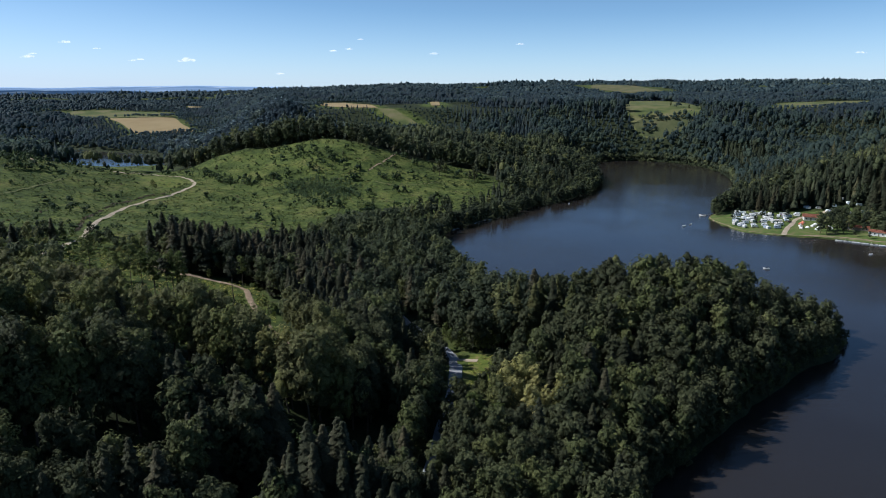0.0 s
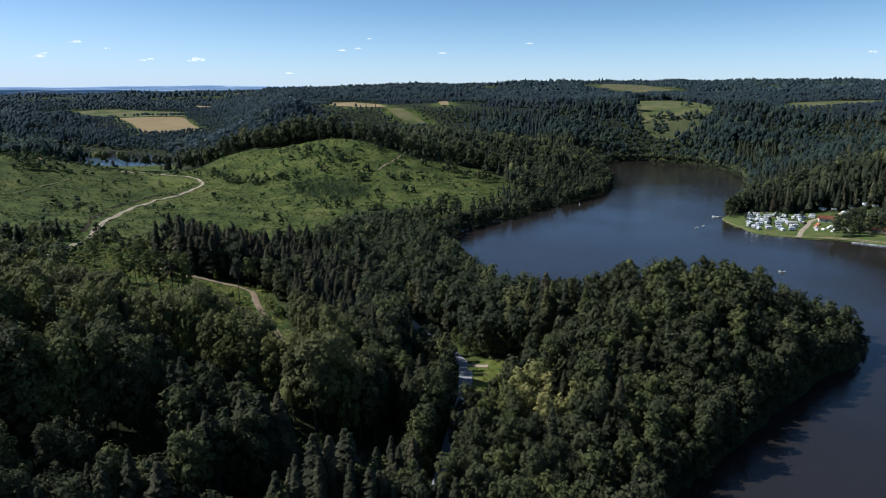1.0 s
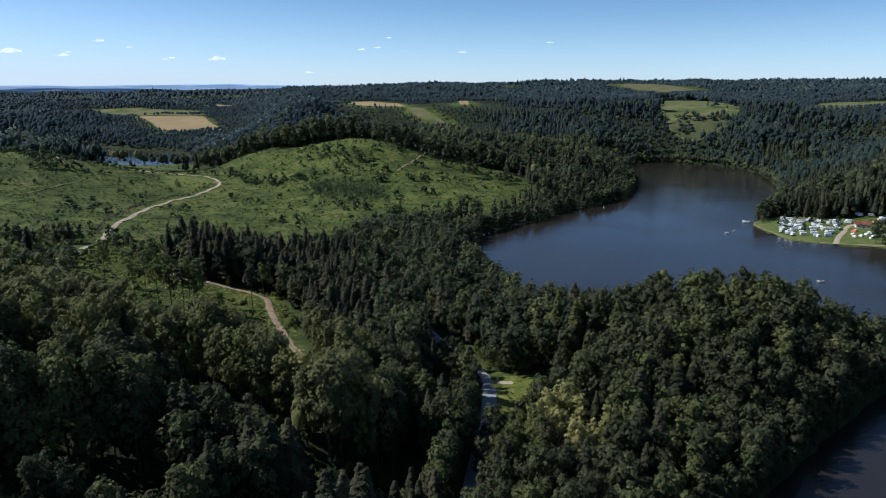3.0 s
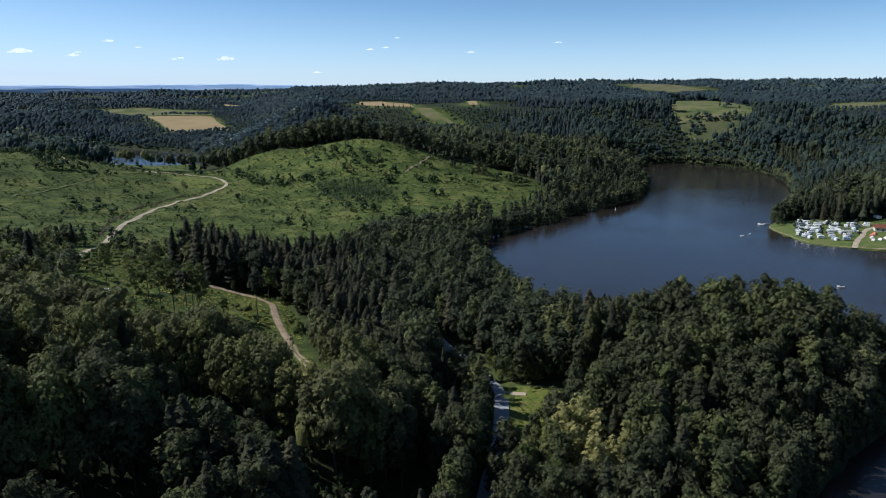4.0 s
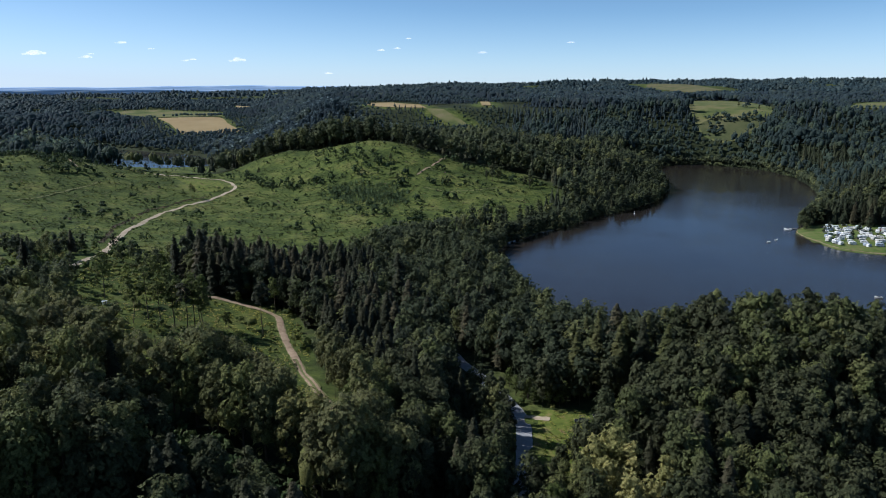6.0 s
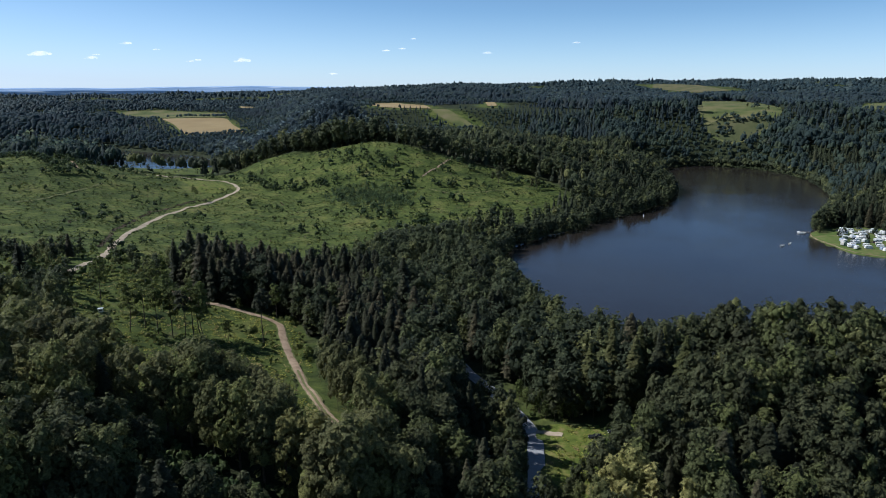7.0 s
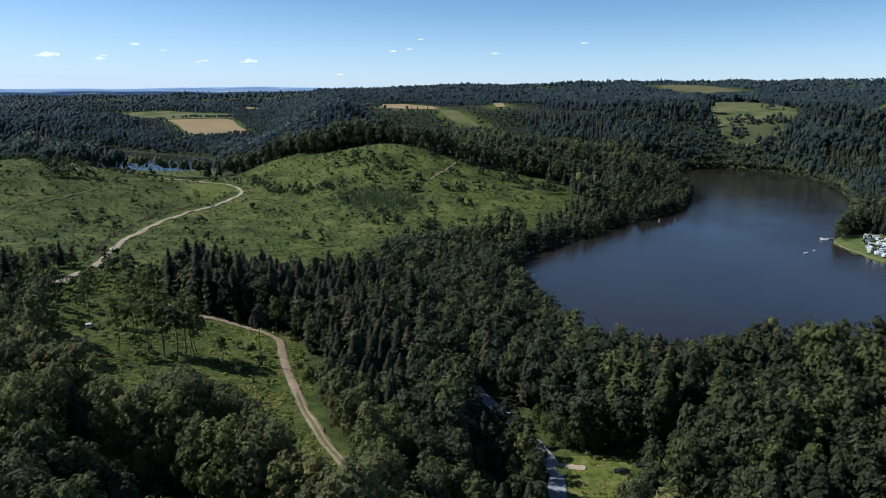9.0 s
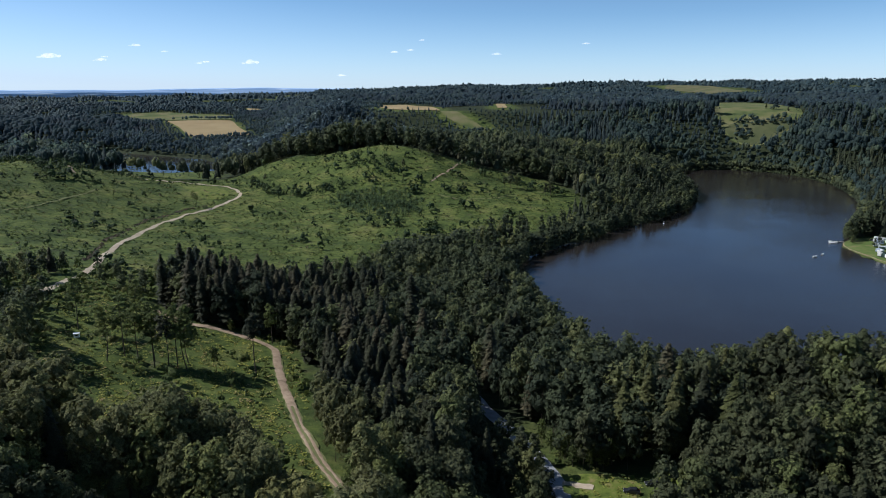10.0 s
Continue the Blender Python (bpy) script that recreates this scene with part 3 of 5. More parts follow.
OCTA = np.array([(1, 0, 0), (0, 1, 0), (-1, 0, 0), (0, -1, 0), (0, 0, 1), (0, 0, -1)], float)
OCTA_FACES = np.array([(0, 1, 4, 4), (1, 2, 4, 4), (2, 3, 4, 4), (3, 0, 4, 4), (1, 0, 5, 5), (2, 1, 5, 5), (3, 2, 5, 5), (0, 3, 5, 5)])


def broad_crown(seed, top, spread_m, count, size, lobes=20, bottom=0.22, core=True, cores=12):
    """Leaf sprays on many small lobes that sit on an egg-shaped crown. Its base is at z = 0 and its top at z = top."""
    g = np.random.RandomState(seed)
    u = (np.arange(lobes) + 0.5) / lobes
    hgt = 1 - 0.93 * u ** 0.8 + g.uniform(-0.05, 0.05, lobes)
    ring = np.sqrt(np.clip(1 - ((hgt - 0.38) / 0.68) ** 2, 0.02, 1)) * g.uniform(0.55, 0.95, lobes)
    ang = 2.39996 * np.arange(lobes) + g.uniform(-0.5, 0.5, lobes) + seed
    c = np.column_stack([np.cos(ang) * ring * spread_m * 0.8, np.sin(ang) * ring * spread_m * 0.8, top * (bottom + (0.93 - bottom) * hgt), spread_m * g.uniform(0.24, 0.42, lobes) * (20.0 / max(20, lobes)) ** 0.5])
    c = np.vstack([c, [(0, 0, top * (bottom + 0.5 * (1 - bottom)), spread_m * 0.5), (0, 0, top * (bottom + 0.75 * (1 - bottom)), spread_m * 0.4)]])
    weight = c[:, 3] ** 2
    which = g.choice(len(c), count * 5, p=weight / weight.sum())
    d = unit(g.normal(0, 1, (count * 5, 3)))
    d[:, 2] = np.abs(d[:, 2]) * 0.9 - 0.35 * g.uniform(0, 1, count * 5)
    d = unit(d)
    p = c[which, :3] + d * c[which, 3:4] * np.array([1, 1, 1.15]) * g.uniform(0.84, 1.12, (count * 5, 1))
    inside = np.zeros(len(p), bool)
    for q in c:
        inside |= np.linalg.norm((p - q[:3]) / (q[3] * 0.82), axis=1) < 1
    p, d = p[~inside][:count], d[~inside][:count]
    k = top / p[:, 2].max()
    p[:, 2] *= k
    v, f = cards(g, p, d + 0.75 * unit(p - np.array([0, 0, top * 0.5])), size)
    if core:
        for q in c[np.argsort(-c[:, 3])][:cores]:
            ball = (OCTA * g.uniform(0.75, 1.0, (6, 1)) * q[3] * np.array([1, 1, 1.2]) + q[:3]) * np.array([1, 1, k])
            f = np.vstack([f, OCTA_FACES + len(v)])
            v = np.vstack([v, ball])
    return v, f


def spruce_crown(seed, top, spread_m, tiers, each, base=0.12, core=True):
    """Drooping kite-shaped boughs in a spiral round a stem, long below and short towards the tip."""
    g = np.random.RandomState(seed)
    n = tiers * each
    u = (np.arange(n) + g.uniform(0, 1, n)) / n
    k = np.clip(1 - (1 - u) ** 1.25, 0, 0.985)
    reach = (spread_m * (1 - k) ** 0.62 * np.where(k < 0.12, 0.75, 1.0) * g.uniform(0.55, 1.2, n) + 0.25)[:, None]
    a = 2.39996 * np.arange(n) + g.uniform(-0.5, 0.5, n)
    out = np.column_stack([np.cos(a), np.sin(a), np.zeros(n)])
    side = np.column_stack([-np.sin(a), np.cos(a), np.zeros(n)])
    z = np.column_stack([np.zeros(n), np.zeros(n), top * (base + (0.985 - base) * k)])
    down, wide = np.array([0, 0, 1.0]) * reach, reach * g.uniform(0.26, 0.40, (n, 1)) + 0.12
    root = z + out * reach * 0.08 + down * 0.10
    tip = z + out * reach - down * g.uniform(0.30, 0.55, (n, 1))
    mid = z + out * reach * 0.58 - down * 0.12
    v = np.stack([root, mid + side * wide - down * 0.12, tip, mid - side * wide - down * 0.12], 1).reshape(-1, 3)
    f = np.arange(4 * n).reshape(n, 4)
    if not core:
        return v, f
    k = 7
    ring = [(math.cos(6.283 * j / k) * spread_m * s, math.sin(6.283 * j / k) * spread_m * s, top * z) for s, z in ((0.42, base), (0.24, 0.45)) for j in range(k)]
    stem = np.array(ring + [(0, 0, top * 0.9)])
    cf = [(j, (j + 1) % k, k + (j + 1) % k, k + j) for j in range(k)] + [(k + j, k + (j + 1) % k, 2 * k, 2 * k) for j in range(k)]
    return np.vstack([v, stem]), np.vstack([f, np.array(cf) + len(v)])


def dome(seed, top, spread_m, lobes, flat=1.0):
    """A lumpy low crown for woods far away."""
    g = np.random.RandomState(seed)
    iv, fi = ico()
    vs, fs, n = [], [], 0
    for i in range(lobes):
        a, r = 2.1 * i + seed, 0.0 if lobes == 1 else spread_m * g.uniform(0.3, 0.55)
        s = spread_m * (1.0 if lobes == 1 else g.uniform(0.5, 0.72))
        v = iv * g.uniform(0.74, 1.24, (len(iv), 1)) * np.array([s, s, top * g.uniform(0.20, 0.27) * flat])
        v = v + np.array([math.cos(a) * r, math.sin(a) * r, top * g.uniform(0.52, 0.74)])
        fs.append(np.array([(p, q, t, t) for p, q, t in fi if iv[[p, q, t], 2].mean() > -0.5]) + n)
        vs.append(v)
        n += len(v)
    v = np.vstack(vs)
    v[:, 2] *= top / v[:, 2].max()
    return v, np.vstack(fs)


def spire(seed, top, spread_m, k=5):
    """An uneven spire of two tiers, for spruces far away."""
    g = np.random.RandomState(seed)

    def ring(r, z0, z1, turn):
        return [(math.cos(6.283 * j / k + turn) * r * g.uniform(0.7, 1.25), math.sin(6.283 * j / k + turn) * r * g.uniform(0.7, 1.25), top * g.uniform(z0, z1)) for j in range(k)]

    v = ring(spread_m, 0.08, 0.22, 0.0) + [(0, 0, top * 0.72)] + ring(spread_m * 0.58, 0.40, 0.54, 0.6) + [(g.normal(0, 0.2), g.normal(0, 0.2), top)]
    return np.array(v), np.array([(j + b, (j + 1) % k + b, k + b, k + b) for b in (0, k + 1) for j in range(k)])


def joined(*pieces):
    v, f, n = [], [], 0
    for a, b in pieces:
        v.append(a)
        f.append(np.asarray(b) + n)
        n += len(a)
    return np.vstack(v), np.vstack(f)


def trunk_mesh(seed, top, radius, limbs=5, sides=6, bare=0.3):
    """A tapered, slightly bent trunk with limbs that rise into the crown."""
    g = np.random.RandomState(seed)
    v, f = [], []

    def tube(a, b, r0, r1, n, k=2):
        base = len(v)
        axis = unit(np.array(b) - np.array(a))
        u = unit(np.cross(axis, [0.31, 0.95, 0.1]))
        w = np.cross(axis, u)
        bend = g.normal(0, 0.03, 3) * np.linalg.norm(np.array(b) - a)
        for i in range(k + 1):
            t = i / k
            c = np.array(a) * (1 - t) + np.array(b) * t + bend * math.sin(3.1416 * t)
            r = r0 + (r1 - r0) * t
            v.extend(c + r * (math.cos(6.283 * j / n) * u + math.sin(6.283 * j / n) * w) for j in range(n))
        for i in range(k):
            f.extend((base + i * n + j, base + i * n + (j + 1) % n, base + (i + 1) * n + (j + 1) % n, base + (i + 1) * n + j) for j in range(n))

    tube((0, 0, -0.6), (0, 0, top), radius, radius * 0.25, sides, 4)
    for i in range(limbs):
        z, a = top * g.uniform(bare + 0.1, 0.8), 2.4 * i + g.uniform(0, 1)
        reach = top * g.uniform(0.14, 0.24)
        tube((0, 0, z), (math.cos(a) * reach, math.sin(a) * reach, z + reach * 0.8), radius * 0.4, radius * 0.12, 4, 2)
    return np.array(v), f


def raw_mesh(name, v, f, mat, tone=None):
    me = bpy.data.meshes.new(name)
    me.vertices.add(len(v))
    me.vertices.foreach_set("co", np.asarray(v, np.float32).ravel())
    f = np.asarray(f, np.int32)
    tri = f[:, 2] == f[:, 3]
    size = np.where(tri, 3, 4)
    keep = np.ones(f.shape, bool)
    keep[tri, 3] = False
    me.loops.add(int(size.sum()))
    me.loops.foreach_set("vertex_index", f[keep])
    me.polygons.add(len(f))
    me.polygons.foreach_set("loop_start", np.concatenate([[0], np.cumsum(size)[:-1]]).astype(np.int32))
    me.update(calc_edges=True)
    me.materials.append(mat)
    if tone is not None:
        layer = me.attributes.new("tone", "FLOAT", "FACE")
        layer.data.foreach_set("value", np.asarray(tone, np.float32))
    return me


def kinds(make, count):
    return [make(i) for i in range(count)]


# heights are 1 here where a crown is scaled afterwards: crowns are 20 m, spruces 26 m tall
FINE_BROAD = kinds(lambda i: broad_crown(10 + i, 20.0, (5.0, 5.5, 4.5, 5.8, 5.2, 4.8, 4.2, 5.4)[i], 1080, 0.74, (38, 44, 34, 48, 42, 36, 33, 44)[i], cores=12), 8)
NEAR_BROAD = kinds(lambda i: broad_crown(10 + i, 20.0, (5.0, 5.5, 4.5, 5.8, 5.2, 4.8, 4.2, 5.4)[i], 430, 1.08, (34, 40, 31, 42, 36, 33, 30, 38)[i], cores=10), 8)
LITE_BROAD = kinds(lambda i: joined(dome(65 + i, 17.5, 5.6, 2, 1.5), broad_crown(65 + i, 19.0, 5.4, 5, 1.9, 5, 0.1, False)), 5)
NEXT_BROAD = kinds(lambda i: broad_crown(30 + i, 20.0, (5.0, 5.5, 4.6, 5.2)[i], 170, 1.42, 18, cores=6), 4)
BANK_BROAD = kinds(lambda i: broad_crown(30 + i, 20.0, (5.0, 5.5, 4.6, 5.2)[i], 100, 1.85, 16, cores=5), 4)
NEAR_SPRUCE = kinds(lambda i: spruce_crown(40 + i, 26.0, (5.2, 4.6, 5.6, 4.8)[i], 32, 10), 4)
SHORE_BUSH = kinds(lambda i: broad_crown(35 + i, 20.0, (6.2, 6.8, 5.8, 6.5)[i], 115, 2.1, 12, 0.0, cores=7), 4)
MID_BROAD = kinds(lambda i: joined(dome(60 + i, 17.5, 4.7, 3), broad_crown(60 + i, 20.0, 5.7, 18, 1.9, 12, 0.14, False)), 5)
MID_SPRUCE = kinds(lambda i: joined(spire(70 + i, 24.0, 4.4), spruce_crown(70 + i, 25.0, 5.4, 8, 4, 0.10, False)), 4)
FAR_BROAD = kinds(lambda i: dome(80 + i, 17.0, 5.0, 1, 1.5), 5)
FAR_SPRUCE = kinds(lambda i: spire(90 + i, 21.0, 7.4, 5), 4)


def scatter(step, x0, x1, y0, y1, seed):
    g = np.random.RandomState(seed)
    X, Y = np.meshgrid(np.arange(x0, x1, step), np.arange(y0, y1, step * 0.88))
    X = X + (np.arange(X.shape[0]) % 2)[:, None] * step / 2
    return (X + g.uniform(-0.36, 0.36, X.shape) * step).ravel(), (Y + g.uniform(-0.36, 0.36, X.shape) * step).ravel()


road_lines = [smooth_line(p, 6) for p in (ROAD, TRACK, LANE, SPUR)]


def wooded(x, y):
    """True where trees stand."""
    ok = (lake_side(x, y) > 1.4) & (outside(ARM, x, y) > 3.0)
    for poly, gap in ((CUT, 1), (CLEARING, 1.5), (OPEN, 0.5), (CAMP, 0)):
        ok &= outside(poly, x, y) + 2.2 * waves(x, y, 16, 21) > gap
    for _, poly, _, _ in FIELDS:
        ok &= outside(poly, x, y) + 4 * waves(x, y, 30, 83) > (4 if poly is SLOPE_FIELD else 60 if poly is RIDGE_FIELD else 8)
    ok &= (outside(SCRUB, x, y) > 0) | (waves(x * 3.1, y * 3.1, 30, 25) > 0.12)
    ok &= (outside(GLADE, x, y) > 0) | (waves(x * 3.1, y * 3.1, 40, 23) > 1.05)
    for line in road_lines:
        ok &= to_line(line, x, y) > 3.6
    ok &= (to_line(RAVINE, x, y) > 6.8) & ~((y < 196) & (x < -18) & (waves(x, y, 30, 97) > 0.16))
    for a, b, _ in YELLOWS:
        ok &= np.hypot(x - a, y - b) > 5.4
    return ok


def in_view(x, y, slack=0.0):
    a = x / np.maximum(y - 10, 1)
    return (a > -0.80 - slack) & (a < 0.70 + slack)


def conifer_share(x, y):
    s = 0.02 + 0.30 * smooth(0.3, 0.7, waves(x, y, 130, 33))
    s = np.where(np.minimum(outside(SPRUCES, x, y), outside(SPRUCES_B, x, y)) + 4 * waves(x, y, 20, 99) < 0, 0.90, s)
    s = np.where((x > 225) & (y > 480) & (y < 1100), 0.42 + 0.40 * np.tanh(2.5 * waves(x, y, 120, 35)), s)
    s = np.where((y > 560) & (y < 1020) & (x > -120) & (x < 225), 0.38 + 0.42 * np.tanh(3 * waves(x, y, 110, 43)), s)
    s = np.where(y > 1020, (0.42 + 0.44 * np.tanh(3.5 * waves(x, y, 210, 37))) * (1 - 0.85 * smooth(-150, -230, x) * smooth(1560, 1400, np.hypot(x, y))), s)
    s = np.where((outside(SHORE, x, y) < 24) & (y < 1200), s * 0.35, s)
    s = np.where((y < 176) & (x > -75) & (x < 5), 0.62, s)
    s = np.where((y < 185) & (x < -75), 0.03 + 0.3 * smooth(0.25, 0.6, waves(x, y, 60, 39)), s)
    s = np.where((y >= 185) & (y < 300) & (x < -12) & (np.minimum(outside(SPRUCES, x, y), outside(SPRUCES_B, x, y)) > 3), 0.015, s)
    return s


def forest(name, stand, shapes, mat, label, seed, base_height, even=False, vary=0.30, slim=1.0):
    """Many trees of one kind in one mesh. stand: x, y, z, height of each."""
    g = np.random.RandomState(seed)
    vs, fs, ts, n = [], [], [], 0
    pick = g.randint(0, len(shapes), len(stand))
    for k, (v, f) in enumerate(shapes):
        s = stand[pick == k]
        if not len(s):
            continue
        a, sc = g.uniform(0, 6.283, len(s)), s[:, 3] / base_height
        wide = sc * g.uniform(0.85, 1.2, len(s)) * slim
        X = (np.cos(a)[:, None] * v[:, 0] - np.sin(a)[:, None] * v[:, 1]) * wide[:, None] + s[:, 0:1]
        Y = (np.sin(a)[:, None] * v[:, 0] + np.cos(a)[:, None] * v[:, 1]) * wide[:, None] + s[:, 1:2]
        Z = v[:, 2][None] * sc[:, None] + s[:, 2:3]
        vs.append(np.stack([X, Y, Z], -1).reshape(-1, 3))
        fs.append((f[None] + (np.arange(len(s)) * len(v))[:, None, None] + n).reshape(-1, 4))
        ts.append(np.repeat(np.clip(0.42 + 0.34 * waves(s[:, 0], s[:, 1], 80, 85) + 0.24 * np.tanh(2.5 * waves(s[:, 0], s[:, 1], 300, 87)) + g.normal(0, vary, len(s)), 0.01, 0.97), len(f)))
        n += len(s) * len(v)
    me = raw_mesh(name, np.vstack(vs), np.vstack(fs), mat, np.concatenate(ts))
    if even:
        me.polygons.foreach_set("use_smooth", np.ones(len(me.polygons), bool))
    return tagged(new(name, me), label, "forest", kind="stuff")


def stand_on(x, y, g, low, high):
    z = height(x, y)
    shore = 0.76 + 0.16 * smooth(420, 380, y) + (0.24 - 0.16 * smooth(420, 380, y)) * smooth(2, 38, np.minimum(outside(SHORE, x, y), outside(ARM, x, y)))
    shore = shore * (1 + 0.4 * np.exp(-((x + 110) / 150) ** 2 - ((y - 850) / 50) ** 2)) * np.where(outside(SCRUB, x, y) < 0, 0.6, 1.0)
    shore = shore * (1 + 0.25 * smooth(10, -25, x) * smooth(265, 225, y) + 0.06 * smooth(60, 100, x) * smooth(145, 120, x) * smooth(360, 320, y) - 0.18 * smooth(125, 160, x) * smooth(360, 320, y))
    if np.hypot(x, y).max() > 1100:
        field = np.min([outside(p, x, y) for _, p, _, _ in FIELDS if p is not SLOPE_FIELD], axis=0)
        shore = shore * (1 - 0.5 * smooth(120, 30, field)) * (1 + 0.12 * waves(x, y, 75, 89) + 0.20 * np.tanh(4 * waves(x, y, 230, 90)))
    shore = shore * (1 + 0.55 * smooth(-440, -480, x) * smooth(770, 810, y) * smooth(1000, 960, y))
    shore = shore * (1 - 0.30 * smooth(-112, -98, x) * smooth(-54, -62, x) * smooth(222, 236, y) * smooth(318, 306, y))
    shore = shore * (1 - 0.22 * smooth(-74, -66, x) * smooth(-40, -46, x) * smooth(188, 196, y) * smooth(230, 222, y))
    shore = shore * np.where((x > -16) & (x < 5) & (y > 222) & (y < 292) | (x > 2) & (x < 20) & (y > 195) & (y < 228), 0.6, 1.0)
    return np.column_stack([x, y, z - 0.2, g.uniform(low, high, len(x)) * (1 + 0.10 * waves(x, y, 70, 41)) * shore])


rng = np.random.RandomState(5)
x, y = scatter(5.9, -300, 240, 113, 266, 1)
x_b, y_b = scatter(6.9, -300, 240, 266, 470, 1)
x, y = np.concatenate([x, x_b]), np.concatenate([y, y_b])
keep = wooded(x, y) & in_view(x, y, 0.1)
x, y = x[keep], y[keep]
spruce = rng.uniform(0, 1, len(x)) < conifer_share(x, y)
x_c, y_c = scatter(5.3, -170, 10, 113, 410, 18)
close_set = np.minimum(outside(SPRUCES, x_c, y_c), outside(SPRUCES_B, x_c, y_c)) + 4 * waves(x_c, y_c, 20, 99) < 0
close_set |= (y_c < 172) & (x_c > -70) & (x_c < -2) & (waves(x_c, y_c, 40, 92) > 0.0)
close_set &= wooded(x_c, y_c)
inside = spruce & (np.minimum(outside(SPRUCES, x, y), outside(SPRUCES_B, x, y)) + 4 * waves(x, y, 20, 99) < 0)
x, y, spruce = (np.concatenate(q) for q in ((x[~inside], x_c[close_set]), (y[~inside], y_c[close_set]), (spruce[~inside], rng.uniform(0, 1, close_set.sum()) < 0.82)))
near_rank = np.hypot((x + 40) * 0.8, y - 182)
near_b, near_s = stand_on(x[~spruce], y[~spruce], rng, 14.5, 23), stand_on(x[spruce], y[spruce], rng, 15.5, 25.5)
order_b, order_s = np.argsort(near_rank[~spruce]), np.argsort(near_rank[spruce])
NB, NS = 270, 150
rest_b = near_b[order_b[NB:]]
close = rest_b[:, 1] < 270 + 8 * waves(rest_b[:, 0], rest_b[:, 1], 30, 93)
east = rest_b[:, 0] > 50 + 12 * waves(rest_b[:, 0], rest_b[:, 1], 40, 95)
# Beyond y = 190 the sunlit oaks get brighter leaves; shaded trees keep darker ones.
west = (rest_b[:, 0] < -28 + 8 * waves(rest_b[:, 0], rest_b[:, 1], 30, 91)) & (rest_b[:, 1] > 190)
for pick, shapes, mat, label, sd in ((close & west, NEAR_BROAD, LIT_OAKLEAF, "dense olive-green broadleaf forest canopy", 2), (close & ~west, NEAR_BROAD, BROADLEAF, "dense dark green broadleaf forest canopy", 21),
                                     (~close & east, NEXT_BROAD, BROADLEAF, "dark green broadleaf forest on the peninsula", 28), (~close & ~east, NEXT_BROAD, MIDLEAF, "green broadleaf forest beyond the lane", 22)):
    forest("broadleaf_forest", rest_b[pick], shapes, mat, label, sd, 20.0, slim=0.84 if shapes is NEAR_BROAD else 0.9)
forest("spruce_forest", near_s[order_s[NS:]], NEAR_SPRUCE, NEEDLES, "dark pointed spruce stand", 3, 26.0, slim=1.16)


def trunks(name, stand, share, mat, seed, label):
    """Bare lower trunks of the forest's trees."""
    v, f = trunk_mesh(seed, 1.0, 0.010, 0, 5)
    f = np.array(f)
    s = stand[:, 3:4] * share
    V = (v[None] * s[:, :, None] + stand[:, None, :3]).reshape(-1, 3)
    F = (f[None] + (np.arange(len(stand)) * len(v))[:, None, None]).reshape(-1, 4)
    return tagged(new(name, raw_mesh(name, V, F, mat)), label, "trunks", kind="stuff")


trunks("forest_trunks", np.vstack([near_b[order_b[NB:]], near_s[order_s[NS:]]]), 0.62, BARK, 4, "brown tree trunks below the canopy")


def tree_kind(name, crown, trunk, leaf, bark):
    """One tree with its trunk and crown, ready to be copied."""
    root = new(name)
    t = new("trunk", raw_mesh("trunk", *trunk, bark))
    c = new("crown", raw_mesh("crown", *crown, leaf))
    t.parent = c.parent = root
    return root


def plant(models, stand, base_height, g, label, group):
    """Copies of the model trees, each turned and scaled."""
    for i, (x, y, z, h) in enumerate(stand):
        m = models[g.randint(len(models))]
        s = h / base_height
        w = s * g.uniform(0.76, 0.98)
        pose_m = Matrix.Translation((x, y, z)) @ Matrix.Rotation(g.uniform(0, 6.283), 4, "Z") @ Matrix.Diagonal((w, w, s, 1))
        tagged(copy_thing(m, pose_m), label, "tree", group)
    for m in models:
        for o in (*m.children_recursive, m):
            bpy.data.objects.remove(o)


front = near_b[order_b[:NB]]
# Same split into brighter sunlit and darker shaded leaves.
west = (front[:, 0] < -28 + 8 * waves(front[:, 0], front[:, 1], 30, 91)) & (front[:, 1] > 190 + 6 * waves(front[:, 0], front[:, 1], 25, 98))
for pick, mat, label in ((west, LIT_OAKLEAF, "tall olive-green broadleaf tree in the forest"), (~west, BROADLEAF, "tall dark green broadleaf tree in the forest")):
    plant([tree_kind("broadleaf_tree", FINE_BROAD[i], trunk_mesh(20 + i, 15, 0.3), mat, BARK) for i in range(8)], front[pick], 20.0, rng, label, "forest trees")
plant([tree_kind("spruce_tree", NEAR_SPRUCE[i], trunk_mesh(50 + i, 24, 0.28, 0), NEEDLES, BARK) for i in range(4)], near_s[order_s[:NS]], 26.0, rng,
      "tall dark spruce with drooping boughs", "forest spruces")

# younger trees fill the gaps of the western wood
x, y = scatter(6.6, -190, -26, 188, 290, 16)
keep = wooded(x, y) & in_view(x, y, 0.1) & (np.minimum(outside(SPRUCES, x, y), outside(SPRUCES_B, x, y)) > 0)
forest("understorey", stand_on(x[keep], y[keep], rng, 9, 14), MID_BROAD, LIT_OAKLEAF, "young broadleaf trees between the forest crowns", 17, 20.0)

# the wood goes on below and behind the flight
x, y = scatter(8.6, -190, 60, -110, 113, 14)
keep = lake_side(x, y) > 2
forest("rear_forest", stand_on(x[keep], y[keep], rng, 15, 20), FAR_BROAD, BROADLEAF, "dense broadleaf forest behind the ravine", 15, 20.0)

